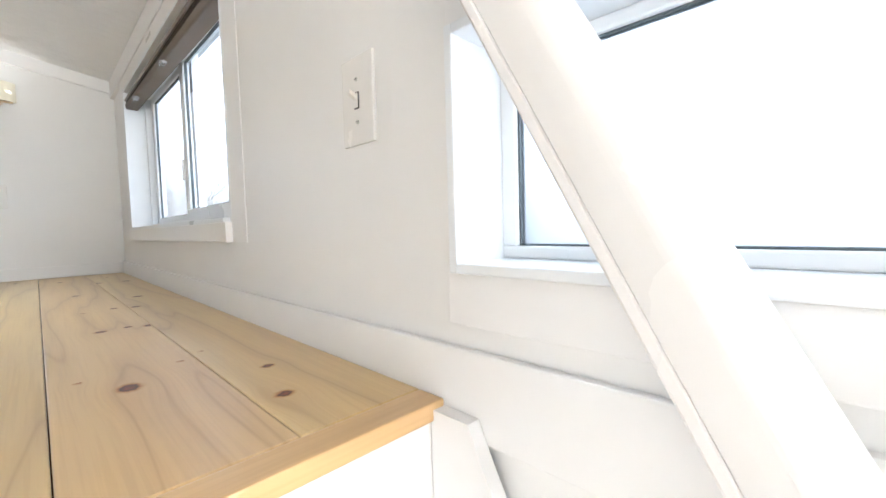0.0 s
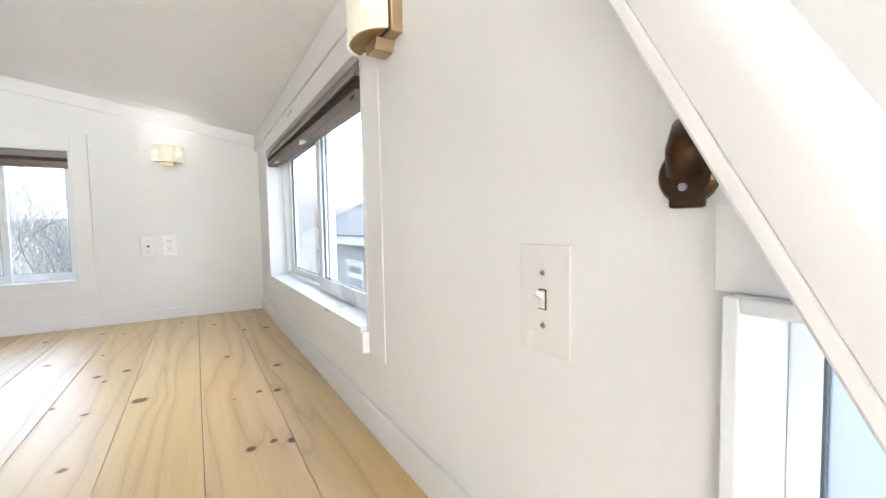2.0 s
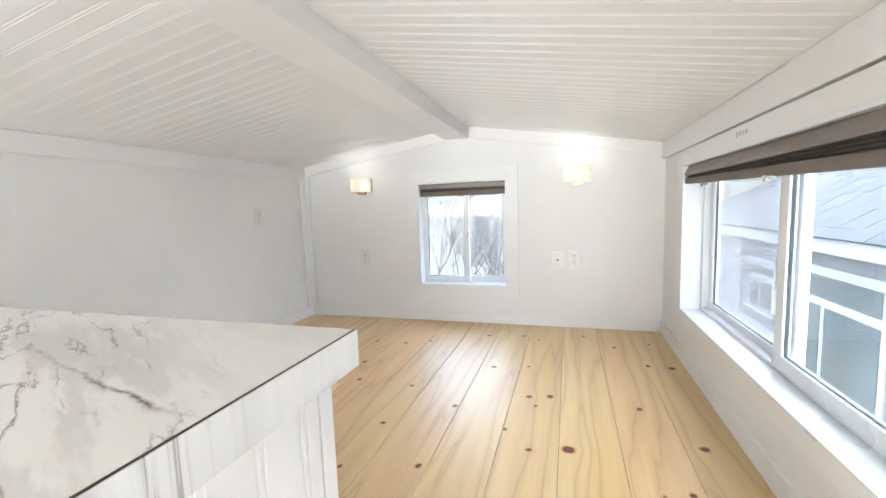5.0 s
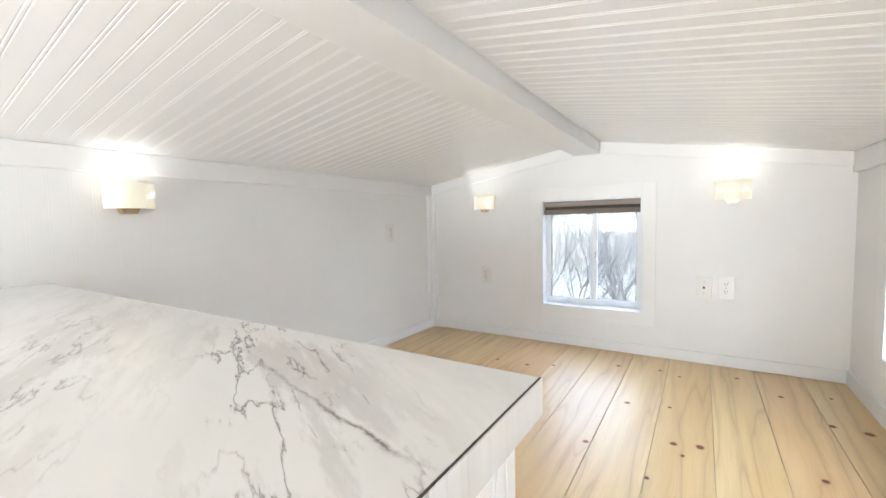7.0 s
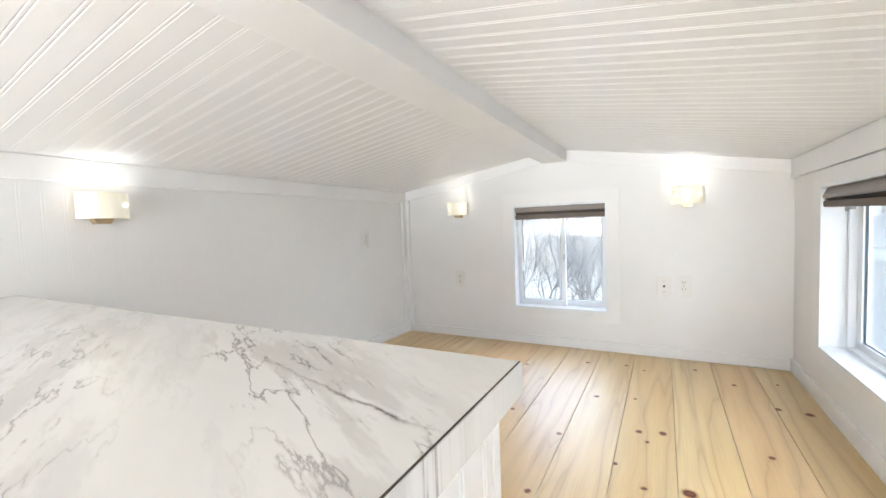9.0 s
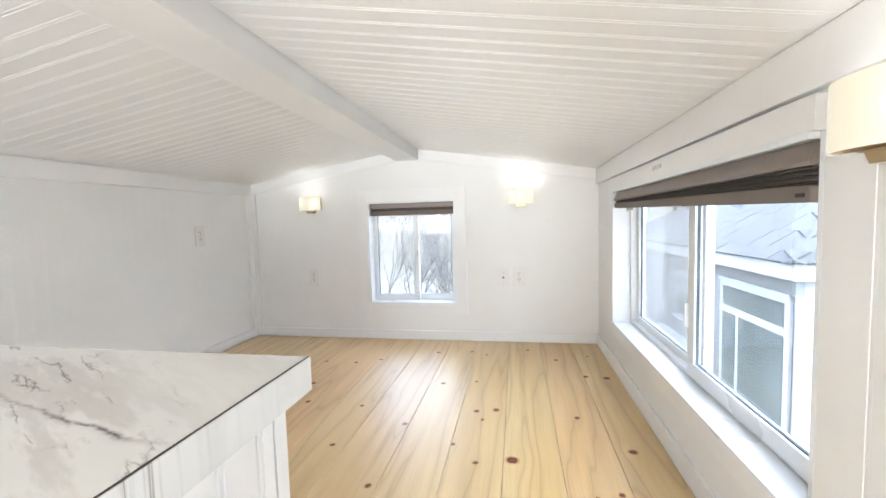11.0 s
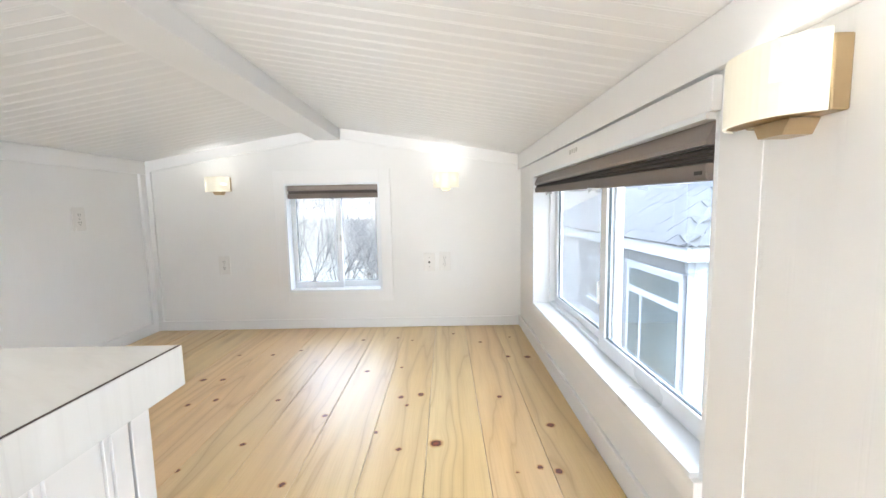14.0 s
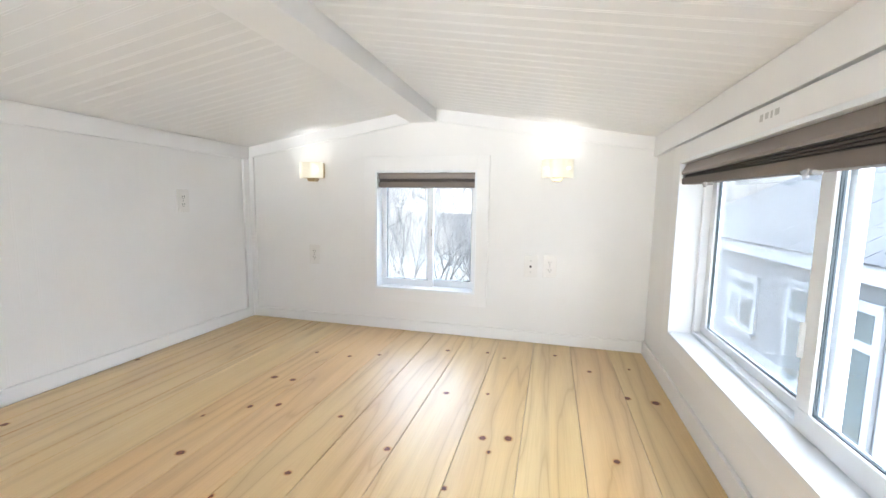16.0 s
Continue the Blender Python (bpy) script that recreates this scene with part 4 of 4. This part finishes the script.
def bare_shrub(x, y, h, seed, lean=0.0, thick=0.03):
    """A bare multi-stemmed tree with forking limbs and fine twigs."""
    r = random.Random(seed)
    root = tagged(new("bare_tree"), "bare leafless tree with thin crooked branches", "tree", "bare trees")
    trunk, crown = bmesh.new(), bmesh.new()

    def grow(p, d, length, rad, level):
        pts, q = [p], Vector(p)
        n = 5
        dd = d.copy()
        for i in range(n):
            dd = (dd + Vector((r.uniform(-1, 1), r.uniform(-1, 1), r.uniform(-0.5, 0.7))) * 0.22).normalized()
            q = q + dd * length / n
            pts.append(q.copy())
        tube(trunk if level < 2 else crown, pts, [rad * (1 - 0.55 * i / n) for i in range(n + 1)], 5 if level < 2 else 3)
        if level < 4:
            for k in range(r.choice((2, 3, 3)) + (1 if level else 2)):
                b = pts[r.randrange(2, n + 1)]
                nd = (dd + Vector((r.uniform(-1, 1), r.uniform(-1, 1), r.uniform(-0.3, 0.8))) * 0.95).normalized()
                grow(b, nd, length * r.uniform(0.5, 0.75), rad * 0.5, level + 1)
    for k in range(3):
        grow(Vector((x + r.uniform(-0.2, 0.2), y + r.uniform(-0.2, 0.2), -2.95)), Vector((lean + r.uniform(-0.3, 0.3), r.uniform(-0.2, 0.2), 1)).normalized(), h * r.uniform(0.4, 0.6), thick, 0)
    part("trunk", trunk, BARK, root)
    part("crown", crown, BARK, root, "thin bare twigs")


for i, (x, y, h) in enumerate(((-2.6, 11.5, 5.6), (-0.9, 9.8, 4.6), (0.6, 12.5, 5.8), (1.6, 9.4, 5.0), (-4.2, 14, 6.0), (-1.6, 16, 6.5), (3.0, 15, 6.2), (-5.5, 10.5, 4.8),
                               (-7, 20, 7), (-3, 22, 8), (0.5, 19, 7), (4, 24, 8), (-10, 27, 9), (-5, 30, 9), (2, 31, 9), (8, 29, 9))):
    bare_shrub(x, y, h, 11 + i, 0.1 * (-1) ** i, 0.035)
# low tangled undergrowth
bm = bmesh.new()
rng = random.Random(9)
for i in range(2600):
    y = rng.uniform(9.5, 34)
    x = rng.uniform(-0.75 * y, 0.4 * y)
    p = Vector((x, y, -2.95))
    d = Vector((rng.uniform(-0.7, 0.7), rng.uniform(-0.5, 0.5), 1)).normalized()
    l = rng.uniform(0.6, 2.4)
    m1 = p + d * l * 0.5
    m2 = m1 + (d + Vector((rng.uniform(-0.6, 0.6), rng.uniform(-0.3, 0.3), -0.1))).normalized() * l * 0.5
    tube(bm, [p, m1, m2], [0.012, 0.009, 0.004], 3)
for i in range(2200):
    y = rng.uniform(26, 60)
    x = rng.uniform(-0.8 * y, 0.45 * y)
    p, h = Vector((x, y, -3.4)), rng.uniform(3.5, 8.0)
    m1 = p + Vector((rng.uniform(-0.4, 0.4), 0, h * 0.5))
    tube(bm, [p, m1, m1 + Vector((rng.uniform(-1.2, 1.2), 0, h * 0.5))], [0.05, 0.035, 0.012], 3)
tagged(part("undergrowth", bm, HEDGE), "tangled dry undergrowth beyond the gable window", "shrubs", kind="stuff")

# ---- loft planks, last ----
floor_root = new("floor")
# knots in centimetres: across, along the boards
KNOTS = [(-41, 215), (-23, 215), (-10, 221), (21, 237), (41, 240), (50, 235), (74, 246), (89, 230), (107, 238), (101, 207), (111, 206), (48, 195), (59, 166), (51, 164), (66, 131),
         (54, 128), (23, 112), (2, 132), (0, 106), (-25, 164), (-34, 160), (-42, 184), (-33, 184), (32, 191)]
MORE_KNOTS = [(45, 138), (91, 163), (106, 141), (97, 118), (90, 116), (102, 116), (-45, 150), (-34, 131), (-115, 182), (-102, 127), (1, 163), (24, 150), (54, 157), (32, 92), (56, 96),
              (90, 36), (107, 30), (102, 48), (85, 44), (98, 44), (104, 17), (100, 82), (91, 83), (96, 84)]
BIG = {(66, 131): 1.55, (32, 92): 2.0, (59, 166): 1.35, (111, 206): 1.3, (90, 36): 1.5, (102, 48): 0.5, (85, 44): 0.5, (98, 44): 0.5, (90, 116): 0.6, (106, 141): 1.1}
rng = random.Random(21)
knots = []
for kx, ky in KNOTS + MORE_KNOTS:
    s = BIG.get((kx, ky), rng.uniform(0.75, 1.1))
    knots.append((kx / 100, ky / 100, 0.0105 * s, 0.0095 * s * rng.uniform(0.8, 1.3)))
for i in range(9):
    knots.append((rng.uniform(-1.1, 0.0), rng.uniform(0.5, 1.2), 0.009, 0.007))
SEAMS = [1.003 - 0.1865 * k for k in range(12)]
edges = [XE - 0.012] + SEAMS + [XW + 0.012]
for a, b in zip(edges[1:], edges):
    if b - a < 0.02:
        continue
    x0, x1 = a + 0.0008, b - 0.0008
    y0 = 0.0462 if (a + b) / 2 > CX else CY0
    y1 = YN - 0.004
    nx, ny = max(3, round((x1 - x0) / 0.009)), round((y1 - y0) / 0.011)
    xs = [x0, x0 + 0.0015] + [x0 + 0.0015 + (x1 - x0 - 0.003) * i / nx for i in range(1, nx)] + [x1 - 0.0015, x1]
    ys = [y0, y0 + 0.0025] + [y0 + 0.0025 + (y1 - y0 - 0.0025) * j / ny for j in range(1, ny + 1)]
    near = [k for k in knots if x0 - 0.03 < k[0] < x1 + 0.03]
    verts, grain, kval = [], [], []

    def add(x, y, z):
        gx, gy, best = x, y, 9.0
        for kx, ky, sy, sx in near:
            dx, dy = x - kx, y - ky
            if abs(dy) < 0.3:
                gx -= dx * 0.75 * math.exp(-(dx / (sx * 3.2)) ** 2 - (dy / (sy * 6)) ** 2)
                best = min(best, math.hypot(dx / sx, dy / sy) if x0 < kx < x1 else 9.0)
        for xs_, ph in ((-0.735, 0.3), (-0.945, 1.7)):
            w = 0.004 + 0.003 * math.sin(y * 3.1 + ph) + 0.002 * math.sin(y * 9 + ph)
            best = min(best, 1.08 + abs(x - xs_ - w) / 0.014)
        verts.append((x, y, z))
        grain.append((gx, gy, 0))
        kval.append(min(best, 6.0))
    for j, y in enumerate(ys):
        for i, x in enumerate(xs):
            drop = 0.0012 if i in (0, len(xs) - 1) else 0.0
            add(x, y, -drop - (0.0025 if j == 0 else 0))
    W, H = len(xs), len(ys)
    faces = [(j * W + i, j * W + i + 1, (j + 1) * W + i + 1, (j + 1) * W + i) for j in range(H - 1) for i in range(W - 1)]
    n0 = len(verts)
    for j in (0, H - 1):
        for i in (0, W - 1):
            add(xs[i], ys[j], -0.023)
    rim_l, rim_r = [j * W for j in range(H)], [j * W + W - 1 for j in range(H)]
    faces += [tuple([n0 + 0] + rim_l[:1] + rim_l[1:] + [n0 + 2])[::-1], tuple([n0 + 1] + rim_r + [n0 + 3]), tuple([n0] + [i for i in range(W)] + [n0 + 1]),
              tuple([n0 + 2] + [(H - 1) * W + i for i in range(W)] + [n0 + 3])[::-1], (n0, n0 + 1, n0 + 3, n0 + 2)]
    me = bpy.data.meshes.new("plank")
    me.from_pydata(verts, [], faces)
    ga = me.attributes.new("grain", "FLOAT_VECTOR", "POINT")
    ga.data.foreach_set("vector", np.array(grain, dtype=np.float32).ravel())
    ka = me.attributes.new("knot", "FLOAT", "POINT")
    ka.data.foreach_set("value", np.array(kval, dtype=np.float32))
    me.materials.append(PINE)
    ob = new("plank", me)
    ob.parent = floor_root
nose = part("nosing", B(CX + 0.002, XE - 0.0125, 0.0, 0.0455, -0.0235, 0.0, bevel=0.003), PINE, floor_root, "pine edge board over the stairwell")
g = nose.data.attributes.new("grain", "FLOAT_VECTOR", "POINT")
g.data.foreach_set("vector", np.array([(v.co.y + v.co.z * 0.7, v.co.x, 0) for v in nose.data.vertices], dtype=np.float32).ravel())
g = nose.data.attributes.new("knot", "FLOAT", "POINT")
g.data.foreach_set("value", np.full(len(nose.data.vertices), 6.0, dtype=np.float32))
tagged(floor_root, "varnished knotty pine plank floor of the loft", "floor", kind="structure")
